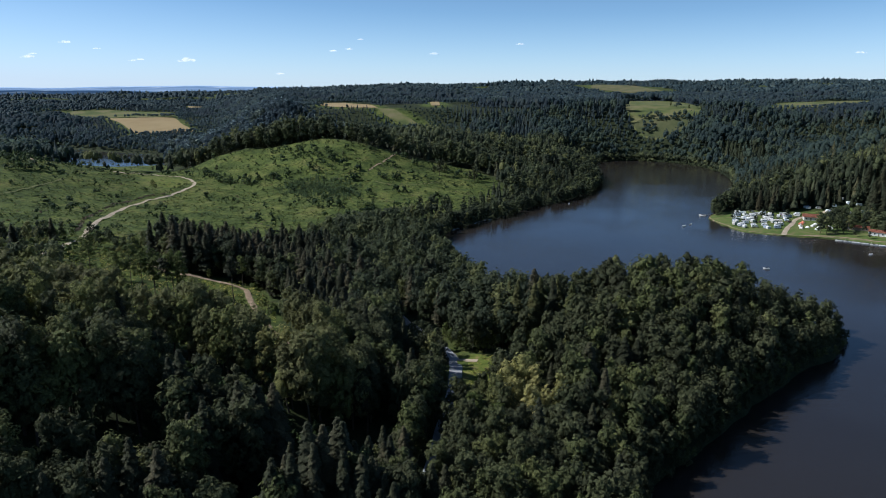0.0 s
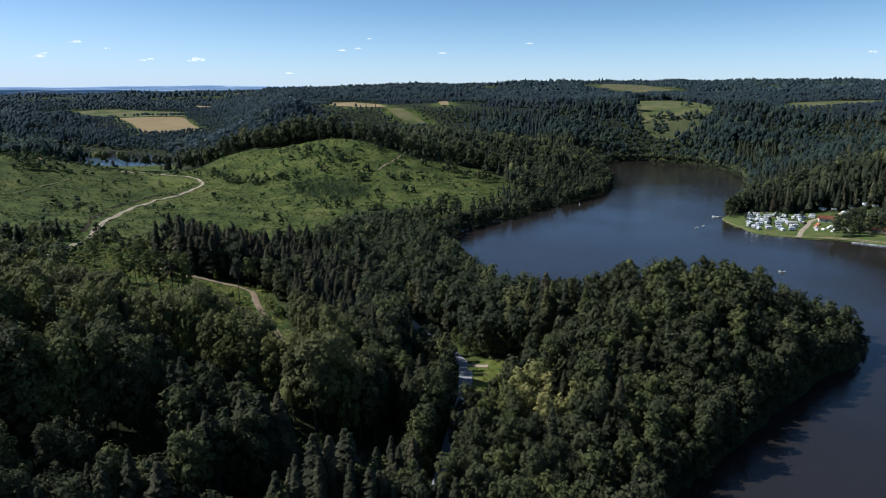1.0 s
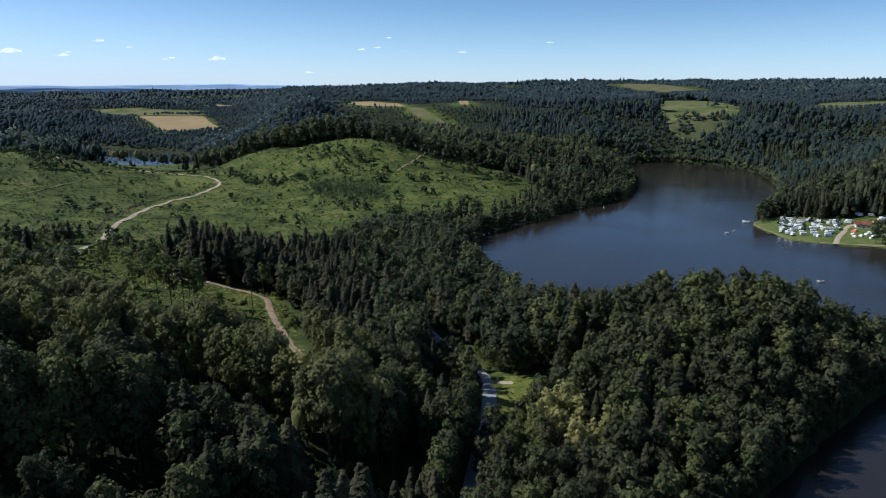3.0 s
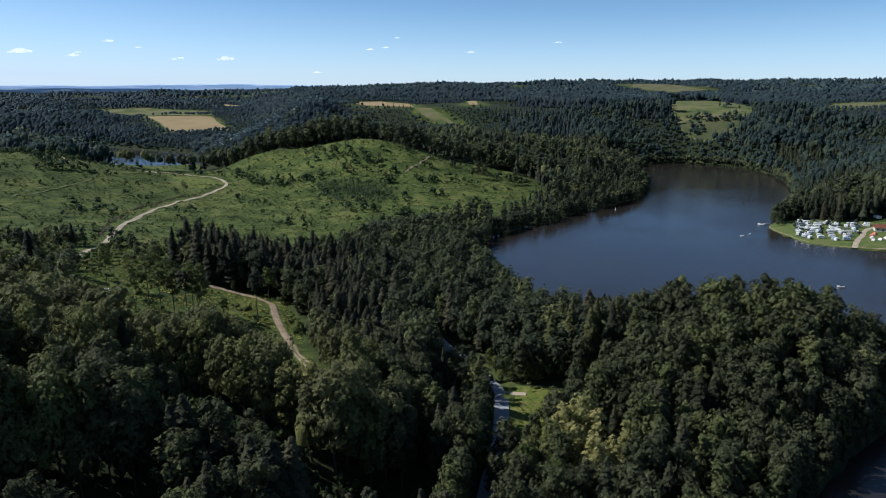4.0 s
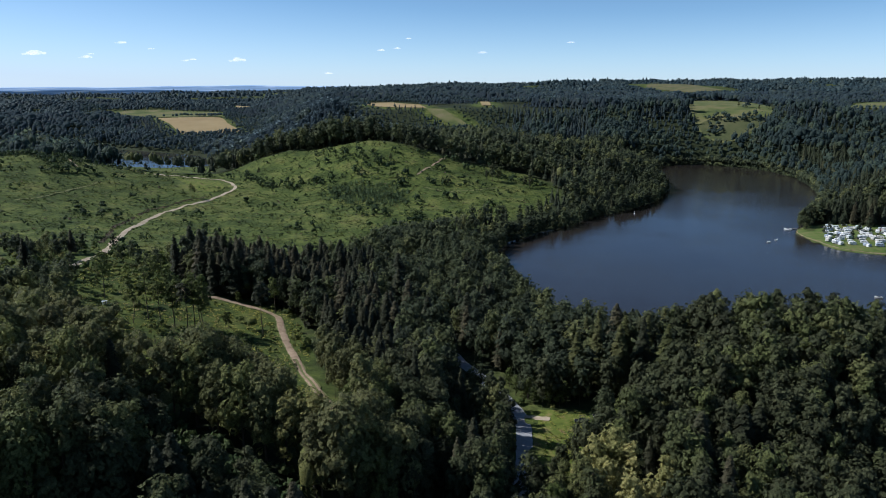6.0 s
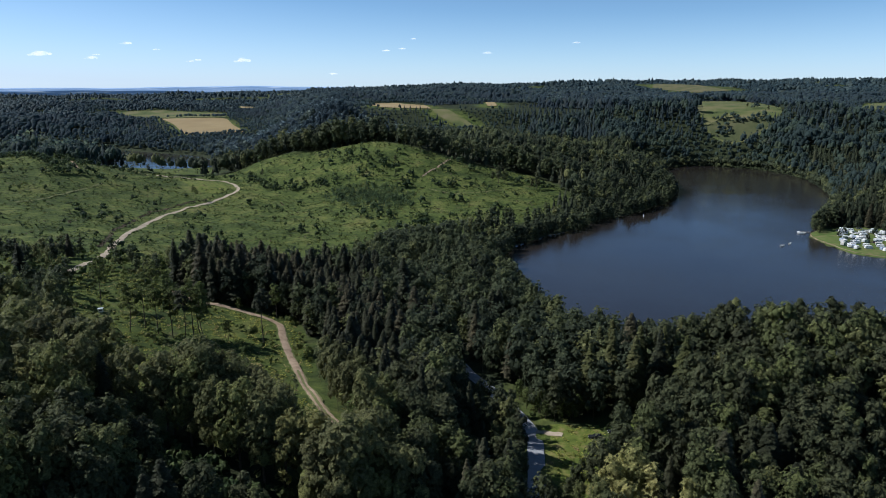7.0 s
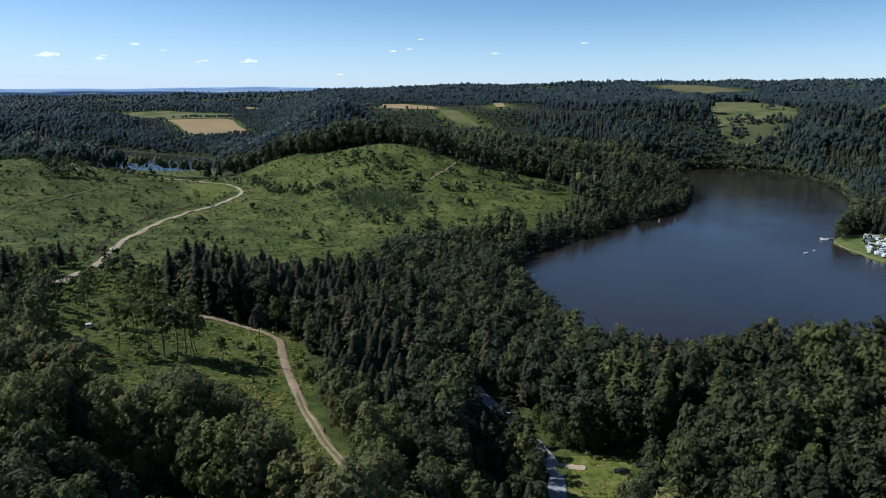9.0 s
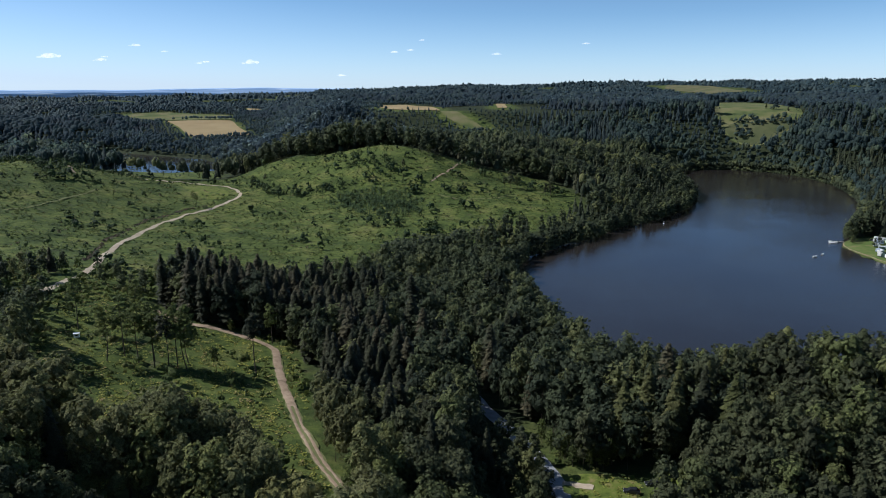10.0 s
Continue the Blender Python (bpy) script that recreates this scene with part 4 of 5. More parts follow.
# middle distance: from the far side of the clear-cut to the other bank
x, y = scatter(8.9, -900, 900, 380, 1180, 6)
r = np.hypot(x, y)
keep = wooded(x, y) & in_view(x, y) & ~((y < 470) & (x > -300) & (x < 240)) & (r < 1230)
x, y, r = x[keep], y[keep], r[keep]
spruce = rng.uniform(0, 1, len(x)) < conifer_share(x, y)
bank = stand_on(x[~spruce], y[~spruce], rng, 14.5, 22)
front = (outside(SHORE, bank[:, 0], bank[:, 1]) < 55) & (bank[:, 1] < 800) & ((bank[:, 0] < 230) | (bank[:, 1] < 690))
far_bank = (bank[:, 1] > 1040) | (bank[:, 0] < -400) | ((bank[:, 0] > 225) & (bank[:, 1] > 690 + 60 * waves(bank[:, 0], bank[:, 1], 120, 94)))
arm_side = (bank[:, 1] > 1010) & (bank[:, 0] < -150 + 60 * waves(bank[:, 0], bank[:, 1], 160, 96))
forest("lakeside_forest", bank[~front & far_bank & ~arm_side], MID_BROAD, HAZED_LEAF, "green broadleaf forest round the lake", 7, 20.0, False, 0.17, 1.0)
forest("lakeside_forest", bank[~front & far_bank & arm_side], MID_BROAD, HAZED_PLATEAU_LEAF, "hazy blue-green broadleaf forest round the lake arm", 29, 20.0, True, 0.14, 1.25)
crest = (bank[:, 0] > -280) & (bank[:, 0] < 210) & (bank[:, 1] > 770) & (bank[:, 1] < 905)
forest("lakeside_forest", bank[~front & crest], BANK_BROAD, MIDLEAF, "tall dark trees along the hill's crest", 27, 20.0)
forest("lakeside_forest", bank[~front & ~far_bank & ~crest], MID_BROAD, MIDLEAF, "dark broadleaf forest behind the clear-cut hill", 25, 20.0, True, vary=0.2)
forest("lakeside_forest", bank[front], BANK_BROAD, MIDLEAF, "dark leafy trees along the nearer lake banks", 24, 20.0)
slope = stand_on(x[spruce], y[spruce], rng, 14, 21)
far_bank = (slope[:, 1] > 1040) | (slope[:, 0] < -400)
arm_side = (slope[:, 1] > 1010) & (slope[:, 0] < -150)
forest("lakeside_spruces", slope[far_bank & ~arm_side], MID_SPRUCE, HAZED_NEEDLES, "dark spruces on the far lake slopes", 8, 26.0)
forest("lakeside_spruces", slope[far_bank & arm_side], MID_SPRUCE, HAZED_PLATEAU_NEEDLES, "hazy blue-green spruces round the lake arm", 30, 26.0)
forest("lakeside_spruces", slope[~far_bank], MID_SPRUCE, MID_NEEDLES, "dark spruces on the lake slopes", 26, 26.0)
x, y = scatter(7.4, 236, 520, 560, 780, 19)
keep = wooded(x, y) & in_view(x, y) & (waves(x, y, 60, 36) > -0.25) & ((x < 395) | (waves(x, y, 90, 38) > 0)) & (outside(CAMP, x, y) > 3)
forest("camp_hill_spruces", stand_on(x[keep], y[keep], rng, 17, 25), MID_SPRUCE, MID_NEEDLES, "dark conifers on the hillside behind the camp", 31, 26.0)

# low trees and bushes that overhang the water all along the shores
line = np.array([q for q in smooth_line(SHORE + SHORE[:1], 3.4)])
ahead = np.gradient(line, axis=0)
ahead /= np.linalg.norm(ahead, axis=1)[:, None]
land = np.stack([-ahead[:, 1], ahead[:, 0]], -1)
land *= np.where(outside(SHORE, (line + land * 2)[:, 0], (line + land * 2)[:, 1]) > 0, 1, -1)[:, None]
for back, low, high, sd in ((-0.2, 3.0, 6.5, 44), (3.4, 7.0, 12.0, 45)):
    p = line.copy()
    for _ in range(4):
        p = p + land * (back - 2.0 * (line[:, 1:2] > 600) + rng.uniform(-0.4, 1.0, (len(line), 1)) - lake_side(p[:, 0], p[:, 1])[:, None]) * 0.7
    p = p + rng.normal(0, 0.5, line.shape)
    keep = in_view(p[:, 0], p[:, 1], 0.1) & (outside(CAMP, p[:, 0], p[:, 1]) > 7) & (rng.uniform(0, 1, len(p)) < 0.92)
    steep = (p[:, 0] < 203) & (p[:, 1] > 420) & (p[:, 1] < 900)
    p[steep & (low > 5)] -= (land * 1.5)[steep & (low > 5)]
    keep &= (~steep | (low > 5)) & (np.abs(lake_side(p[:, 0], p[:, 1])) < 9)
    p = p[keep]
    st = np.column_stack([p, height(p[:, 0], p[:, 1]) - 0.3, rng.uniform(low, high, len(p))])
    close = p[:, 1] < 420
    st[close, 3] *= 1.2
    forest("shore_bushes", st[close], NEXT_BROAD, BROADLEAF, "leafy bushes overhanging the lake shore", sd, 20.0)
    steep = steep[keep] & ~close
    st[steep, 3] *= 1.25
    if steep.any():
        forest("shore_bushes", st[steep], SHORE_BUSH, MIDLEAF, "dark leafy trees overhanging the steep lake bank", sd + 4, 20.0)
    forest("shore_bushes", st[~close & ~steep], [(v * np.array([1.7, 1.7, 1.2]), f) for v, f in MID_BROAD], MIDLEAF, "dark bushes along the far lake shore", sd + 2, 20.0)

# far plateau
x, y = scatter(9.2, -2000, 2000, 800, 2600, 9)
r = np.hypot(x, y)
keep = (r >= 1230) & (r < 2500) & in_view(x, y)
x, y = x[keep], y[keep]
keep = wooded(x, y) & (waves(x, y, 260, 55) + 0.4 * waves(x, y, 90, 57) < 0.85)
x, y = x[keep], y[keep]
spruce = rng.uniform(0, 1, len(x)) < conifer_share(x, y)
plateau = stand_on(x[~spruce], y[~spruce], rng, 14.5, 18)
front = np.hypot(plateau[:, 0], plateau[:, 1]) < 1480
forest("plateau_forest", plateau[front], LITE_BROAD, HAZED_PLATEAU_LEAF, "distant broadleaf forest on the plateau slopes", 23, 18.5, True, 0.14, 1.15)
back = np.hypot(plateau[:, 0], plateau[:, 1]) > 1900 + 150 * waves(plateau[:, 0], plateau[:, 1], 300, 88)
forest("plateau_forest", plateau[~front & ~back], FAR_BROAD, HAZED_PLATEAU_LEAF, "distant broadleaf forest on the plateau", 10, 18.0, True, 0.12, 1.2)
forest("plateau_forest", plateau[back], FAR_BROAD, HAZED_DISTANT, "far forest at the back of the plateau, tinted blue for haze", 32, 18.0, True, 0.12, 1.2)
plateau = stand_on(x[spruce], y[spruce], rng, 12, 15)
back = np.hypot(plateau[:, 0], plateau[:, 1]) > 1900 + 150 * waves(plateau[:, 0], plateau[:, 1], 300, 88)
forest("plateau_spruces", plateau[~back], FAR_SPRUCE, HAZED_PLATEAU_NEEDLES, "distant spruce forest on the plateau", 11, 20.0, False, 0.14, 1.25)
forest("plateau_spruces", plateau[back], FAR_SPRUCE, HAZED_DISTANT, "far spruce forest at the back of the plateau", 33, 20.0, False, 0.14, 1.25)
x, y = scatter(29.0, -3300, 3300, 1700, 4700, 12)
r = np.hypot(x, y)
keep = (r >= 2500) & (r < 4500) & in_view(x, y)
x, y = x[keep], y[keep]
keep = wooded(x, y) & (waves(x, y, 420, 51) + 0.4 * waves(x, y, 150, 53) < 0.42)
x, y = x[keep], y[keep]
forest("horizon_forest", stand_on(x, y, rng, 14, 22), [(v * np.array([1.5, 1.5, 1.0]), f) for v, f in FAR_SPRUCE + FAR_BROAD[:2]], HAZED_DISTANT, "dark forest along the horizon, tinted blue for haze", 13, 22.0, True)

# ---- the clear-cut: bushes, young spruces, paths, brush ----
def part(name, bm, mat, parent, label=""):
    """Links a bmesh as one mesh under a thing or a part."""
    me = bpy.data.meshes.new(name)
    bm.to_mesh(me)
    bm.free()
    me.materials.append(mat)
    ob = new(name, me)
    ob.parent = parent
    return tagged(ob, label)


def at_ground(x, y, lift=0.0):
    return Vector((x, y, float(height(x, y)) + lift))


BUSH = kinds(lambda i: joined(dome(110 + i, 1.8, 0.85, 2), broad_crown(110 + i, 2.0, 1.1, 14, 0.6, 6, 0.0, False)), 4)
YOUNG = kinds(lambda i: spruce_crown(120 + i, 4.0, 1.5, 4, 5, 0.08, False), 3)
x, y = scatter(4.4, -560, 60, 385, 850, 31)
x, y = x + 2.5 * waves(x, y, 9, 61), y + 2.5 * waves(x, y, 9, 63)
BELTS = [[(-262, 770), (-257, 755), (-231, 728), (-212, 722), (-198, 716)], [(-191, 732), (-168, 724), (-156, 732)], [(-161, 772), (-148, 775), (-128, 772)], [(-143, 737), (-132, 733), (-135, 752), (-107, 758)],
         [(-90, 732), (-100, 716), (-87, 707)], [(-64, 713), (-43, 714)], [(-117, 638), (-97, 625), (-78, 640)], [(-389, 625), (-380, 658), (-367, 670), (-358, 677)], [(-309, 607), (-288, 617)], [(-302, 523), (-292, 517)],
         [(-102, 597), (-77, 603), (-54, 598)], [(-50, 669), (-33, 661)], [(-470, 700), (-440, 690), (-415, 690), (-400, 650)], [(-80, 560), (-40, 590), (0, 640)]]
thick = 0.45 + 0.28 * waves(x, y, 55, 65) + 0.30 * waves(x, y, 17, 67) + 0.42 * smooth(-350, -410, x) * smooth(560, 640, y) + 0.30 * smooth(680, 730, y) * smooth(-230, -190, x) + 0.85 * np.max([smooth(9, 2, to_line(b, x, y)) for b in BELTS], axis=0)
keep = (outside(CUT, x, y) < -1) & (np.hypot(x + 295, y - 725) > 26) & (np.random.RandomState(32).uniform(0, 1, len(x)) < np.clip(thick - 0.55, 0.035, 0.75)) & (to_line(road_lines[0], x, y) > 5)
x, y, thick = x[keep], y[keep], thick[keep]
g = np.random.RandomState(33)
forest("meadow_bushes", np.column_stack([x, y, height(x, y) - 0.1, np.clip(g.lognormal(0.55, 0.55, len(x)) * (1 + 1.0 * smooth(0.7, 1.2, thick)), 0.7, 7.0)]), BUSH, SHRUB, "scattered green bushes and saplings on the clear-cut", 34, 2.0, True)
LOW = kinds(lambda i: cards(np.random.RandomState(180 + i), np.random.RandomState(190 + i).uniform(-1, 1, (6, 3)) * np.array([1.0, 1.0, 0.25]) + np.array([0, 0, 0.35]), np.tile([-0.3, 0.0, 1.0], (6, 1)), 1.0), 5)
RANK = leaf_material("rank_growth", [(0.0, (0.048, 0.068, 0.022)), (0.4, (0.078, 0.100, 0.030)), (0.75, (0.118, 0.134, 0.038)), (1.0, (0.162, 0.154, 0.055))], 0.3, 0.40, 1.3)
x, y = scatter(4.0, -560, 62, 385, 850, 48)
keep = (outside(CUT, x, y) < 1) & (np.hypot(x + 295, y - 725) > 26) & (to_line(road_lines[0], x, y) > 3.2) & (waves(x, y, 26, 93) + 0.7 * waves(x, y, 9, 95) > -0.25) & in_view(x, y, 0.05)
x, y = x[keep], y[keep]
forest("rank_growth", np.column_stack([x, y, height(x, y) - 0.05, g.uniform(0.55, 1.5, len(x))]), LOW, RANK, "low brambles, ferns and rank grass on the clear-cut", 49, 1.0)
PLANTED = [(-164, 704), (-140, 719), (-110, 716), (-84, 701), (-77, 650), (-94, 631), (-116, 640), (-151, 671)]
x, y = scatter(2.25, -180, -70, 620, 735, 35)
keep = (outside(PLANTED, x, y) + 9 * waves(x, y, 22, 69) < 0) & (waves(x, y, 9, 70) > -0.45)
x, y = x[keep], y[keep]
forest("young_spruces", np.column_stack([x, y, height(x, y) - 0.1, g.uniform(1.6, 4.4, len(x))]), YOUNG, leaf_material("young_needles", [(0.0, (0.038, 0.062, 0.030)), (1.0, (0.076, 0.108, 0.046))], 0.2, 0.30, 1.6), "dense patch of planted young spruces", 36, 4.0)
x, y = scatter(6.0, 290, 480, 1045, 1420, 46)
keep = (outside(SLOPE_FIELD, x, y) < -2) & ((np.abs(y - 1122 + 0.26 * (x - 322)) < 7 + 4 * waves(x, y, 30, 82)) & (x < 386) & (x > 318) | (np.hypot(x - 322, y - 1096) < 13) | (np.hypot(x - 391, y - 1170) < 5) | (np.hypot(x - 420, y - 1150) < 5))
forest("hedge_bushes", np.column_stack([x[keep], y[keep], height(x[keep], y[keep]) - 0.2, g.uniform(5, 12, keep.sum())]), [(v * np.array([1.4, 1.4, 1.0]), f) for v, f in MID_BROAD], HAZED_LEAF, "bushes and a hedge across the slope meadow", 47, 20.0)
# undergrowth on the ravine's banks
x, y = scatter(3.6, -120, -8, 150, 222, 48)
keep = ~wooded(x, y) & (outside(CLEARING, x, y) > 2) & (outside(OPEN, x, y) > 1) & (to_line(road_lines[2], x, y) > 4) & (to_line(road_lines[1], x, y) > 4)
x, y = x[keep], y[keep]
forest("ravine_bushes", np.column_stack([x, y, height(x, y) - 0.2, g.uniform(2.0, 5.0, len(x))]), BUSH, SHRUB, "dark undergrowth on the banks of the ravine", 50, 2.0, True)
# saplings along the wood's edges and on the clearing
x, y = scatter(4.0, -290, 60, 195, 415, 37)
keep = ((outside(CLEARING, x, y) < 0) | (outside(OPEN, x, y) < 0) | (outside(SCRUB, x, y) < 0)) & (outside(PATCH, x, y) > 0.5)
for line in road_lines:
    keep &= to_line(line, x, y) > 3.4
edge_near = np.minimum(np.abs(outside(CLEARING, x, y)), np.abs(outside(OPEN, x, y)))
keep &= g.uniform(0, 1, len(x)) < np.clip(0.30 + 0.35 * waves(x, y, 22, 71) + 0.25 * smooth(9, 2, edge_near) + 0.25 * (outside(SCRUB, x, y) < 0), 0.06, 0.8)
x, y = x[keep], y[keep]
forest("clearing_bushes", np.column_stack([x, y, height(x, y) - 0.1, np.clip(g.lognormal(0.5, 0.55, len(x)) * (1 + 0.5 * (outside(SCRUB, x, y) < 0)), 0.7, 5.5)]), BUSH, RANK, "bushes and tall weeds on the forest clearing", 38, 2.0, True)
TUFT = kinds(lambda i: cards(np.random.RandomState(130 + i), np.random.RandomState(140 + i).uniform(-0.5, 0.5, (5, 3)) * np.array([1, 1, 0.3]) + np.array([0, 0, 0.3]), np.tile([0.2, 0.1, 1.0], (5, 1)), 0.6), 4)
GRASSY = leaf_material("weeds", [(0.0, (0.120, 0.132, 0.030)), (0.4, (0.215, 0.220, 0.048)), (0.8, (0.300, 0.275, 0.072)), (1.0, (0.300, 0.225, 0.115))], 0.4)
x, y = scatter(1.6, -210, 50, 200, 385, 39)
keep = (outside(CLEARING, x, y) < -0.5) | ((outside(PATCH, x, y) < -0.3) & (to_line(road_lines[3], x, y) > 2))
for line in road_lines[:2]:
    keep &= to_line(line, x, y) > 2.6
keep &= waves(x, y, 11, 73) + 0.6 * waves(x, y, 4.5, 75) > -0.3
x, y = x[keep], y[keep]
forest("weeds", np.column_stack([x, y, height(x, y), g.uniform(0.5, 1.3, len(x))]), TUFT, GRASSY, "rough grass and weeds on the clearing", 40, 1.0)

for line, half, mat, label in (([(-347, 521), (-343, 550), (-347, 603), (-350, 640)], 1.0, VERGE, "faint grassy path over the clear-cut"),
                               ([(-462, 770), (-440, 738), (-415, 705), (-398, 683), (-385, 665)], 1.4, SOIL, "pale dirt path up the hillside"),
                               ([(-76, 732), (-66, 752), (-57, 777), (-52, 792)], 1.0, SOIL, "short dirt path on the hill"),
                               ([(-66, 700), (-40, 690), (-15, 700), (5, 716)], 0.8, VERGE, "faint grassy path over the clear-cut"),
                               ([(-380, 760), (-395, 735), (-398, 700)], 1.2, VERGE, "grassy path leaving the gravel road")):
    ribbon("dirt_path", line, (-half, half), mat, 0.16, 0.35, label=label, category="path", kind="structure")
drape("loop_meadow", [(-264, 690), (-267, 718), (-284, 738), (-312, 754), (-335, 757), (-318, 728), (-292, 700), (-276, 688)], BRIGHT_GRASS, 5, 0.14, label="bright short grass inside the road bend", category="meadow", kind="structure")
# windrow of brush and turned soil above the road
line = smooth_line([(-213, 412), (-227, 440), (-241, 470), (-256, 520), (-268, 575), (-270, 612), (-268, 640), (-263, 668)], 1.0)
off = line + g.normal(0, 0.7, line.shape) - np.array([4.2, 0])
BRUSH = kinds(lambda i: cards(np.random.RandomState(150 + i), np.random.RandomState(160 + i).uniform(-1, 1, (12, 3)) * np.array([1.1, 1.1, 0.3]) + np.array([0, 0, 0.35]), np.random.RandomState(170 + i).normal(0, 1, (12, 3)), 0.9), 3)
off = off[g.uniform(0, 1, len(off)) < 0.75]
forest("brush_windrow", np.column_stack([off, height(off[:, 0], off[:, 1]), g.uniform(0.4, 1.1, len(off))]), BRUSH, DEADWOOD, "brown windrow of brush along the gravel road", 41, 1.0)
x, y = scatter(7.0, -520, 30, 395, 800, 43)
keep = (outside(CUT, x, y) < -4) & (waves(x, y, 45, 77) > 0.5) & (g.uniform(0, 1, len(x)) < 0.35)
forest("slash_piles", np.column_stack([x[keep], y[keep], height(x[keep], y[keep]) - 0.1, g.uniform(0.4, 0.9, keep.sum())]), BRUSH, DEADWOOD, "scattered dead brush and stumps on the clear-cut", 42, 1.0)


# ---- single trees ----
def single(name, crown, trunk, leaf, bark, x, y, h, base, label, turn=0.0, wide=1.0):
    root = tree_kind(name, crown, trunk, leaf, bark)
    s = h / base
    root.matrix_world = Matrix.Translation(at_ground(x, y, -0.1)) @ Matrix.Rotation(turn, 4, "Z") @ Matrix.Diagonal((s * wide, s * wide, s, 1))
    return tagged(root, label, "tree")


def birch(x, y, h, seed, label="slender tree with a thin bare trunk on the clearing"):
    v, f = broad_crown(seed, 18.0, 3.2, 230, 1.15, 12, 0.40, False)
    return single("birch_tree", (v, f), trunk_mesh(seed, 16.5, 0.17, 5, 6, 0.35), LIGHTLEAF, BARK, x, y, h, 18.0, label, seed)


def pine(x, y, h, seed, label="lone pine with a tall bare trunk"):
    v, f = broad_crown(seed, 18.0, 3.0, 170, 1.2, 10, 0.6, False)
    return single("pine_tree", (v, f), trunk_mesh(seed, 16.5, 0.2, 4, 6, 0.6), NEEDLES, BARK, x, y, h, 18.0, label, seed)


for i, (bx, by, bh) in enumerate([(-139, 297, 20), (-136, 303, 22), (-130, 301, 21), (-126, 304, 23), (-124, 300, 20), (-117, 302, 23), (-113, 301, 21), (-115, 306, 22), (-104, 303, 9), (-107, 308, 8), (-162, 318, 20), (-148, 334, 18), (-98, 342, 17)]):
    birch(bx, by, bh, 200 + i)
pine(-92, 308, 23, 230)
pine(-119, 299, 20, 231, "dark pine among the clearing's birches")
for i, (bx, by, bh) in enumerate([(-272, 656, 12), (-276, 660, 13)]):
    birch(bx, by, bh, 240 + i, "thin bare birch standing beside the gravel road")
for i, (bx, by, bh) in enumerate([(-1, 735, 18), (5, 739, 15), (-7, 738, 11), (36, 732, 17), (31, 726, 12), (-92, 795, 16), (-84, 790, 13), (-72, 799, 15), (-44, 714, 5), (-106, 758, 9), (-103, 737, 5), (-251, 773, 8), (-330, 850, 10), (-390, 800, 9), (384, 1182, 9), (403, 1148, 8), (387, 1113, 6)]):
    single("meadow_tree", NEXT_BROAD[i % 4], trunk_mesh(250 + i, 15, 0.3), BROADLEAF, BARK, bx, by, bh, 20.0, "single green broadleaf tree standing in open grass", i)
for i, (bx, by, bh) in enumerate(YELLOWS):
    single("yellow_tree", NEAR_BROAD[i], trunk_mesh(260 + i, 15, 0.3), YELLOWLEAF, BARK, bx, by, bh, 20.0, "broadleaf tree with pale yellow-green blossom", i, 0.9)
for i, (bx, by, bh) in enumerate([(-41, 235, 15), (-32, 207, 15), (-14, 216, 15), (-116, 346, 6), (0, 224, 9), (-2, 214, 10), (13, 198, 18), (20, 196, 17), (-36, 212, 14), (-35, 222, 14), (11, 277, 8), (15, 275, 9), (20, 274, 8), (13, 282, 10), (24, 274, 9), (9.5, 274.5, 7), (7, 279.5, 8), (13, 272.8, 7), (17.5, 272, 8), (21.5, 272, 8), (4.8, 284.5, 8)]):
    single("bright_tree", NEAR_BROAD[i % 8], trunk_mesh(270 + i, 15, 0.28), LIGHTLEAF, BARK, bx, by, bh, 20.0, "bright green young broadleaf tree", i)
for i, (bx, by, bh) in enumerate([(1, 219, 15), (8, 217, 13), (14, 206, 15), (2, 210, 17), (1, 228, 15), (3, 246, 15), (1, 238, 16), (1, 205, 15), (8.2, 207, 13), (9.8, 215, 11), (5, 198, 14), (2.6, 233, 13)]):
    single("lane_tree", NEAR_BROAD[i % 8], trunk_mesh(275 + i, 15, 0.28), BROADLEAF, BARK, bx, by, bh, 20.0, "leafy green tree overhanging the lane", i)
LARCH = leaf_material("larch_needles", [(0.0, (0.080, 0.086, 0.034)), (1.0, (0.110, 0.108, 0.045))], 0.35, 0.42, 4.0)
for i, (bx, by, bh) in enumerate([(33, 298, 21), (38, 302, 22), (44, 297, 20), (50, 301, 22), (56, 296, 21), (62, 302, 20), (28, 305, 19), (70, 300, 20), (58, 308, 18), (40, 310, 18), (27, 277, 25), (35, 283, 26), (41, 276, 26), (49, 278, 26), (56, 273, 25), (52, 285, 24), (45, 288, 24)]):
    single("larch_tree", NEAR_SPRUCE[i % 4], trunk_mesh(280 + i, 22, 0.24, 0), LARCH if i % 5 != 3 else NEEDLES, BARK, bx, by, bh, 26.0, "yellowish green larch in the peninsula wood", i)
WILLOW = leaf_material("willow_leaf", [(0.0, (0.078, 0.094, 0.058)), (1.0, (0.112, 0.126, 0.078))], 0.4, 0.36, 3.0, 0.5)
for i, (bx, by, bh) in enumerate([(-80, 505, 11), (-75, 512, 13), (-70, 517, 12), (-65, 522, 13), (-69, 508, 12), (-61, 528, 11), (-74, 521, 10), (-57, 534, 10), (-40, 548, 11), (-34, 551, 12), (-28, 553, 12), (-22, 556, 13), (-16, 560, 12), (-24, 562, 10), (-10, 563, 12), (-4, 570, 11)]):
    single("willow_bush", NEXT_BROAD[i % 4], trunk_mesh(420 + i, 15, 0.25), WILLOW, BARK, bx, by, bh, 20.0, "soft grey-green willow at the clear-cut's lower edge", i, 1.45)
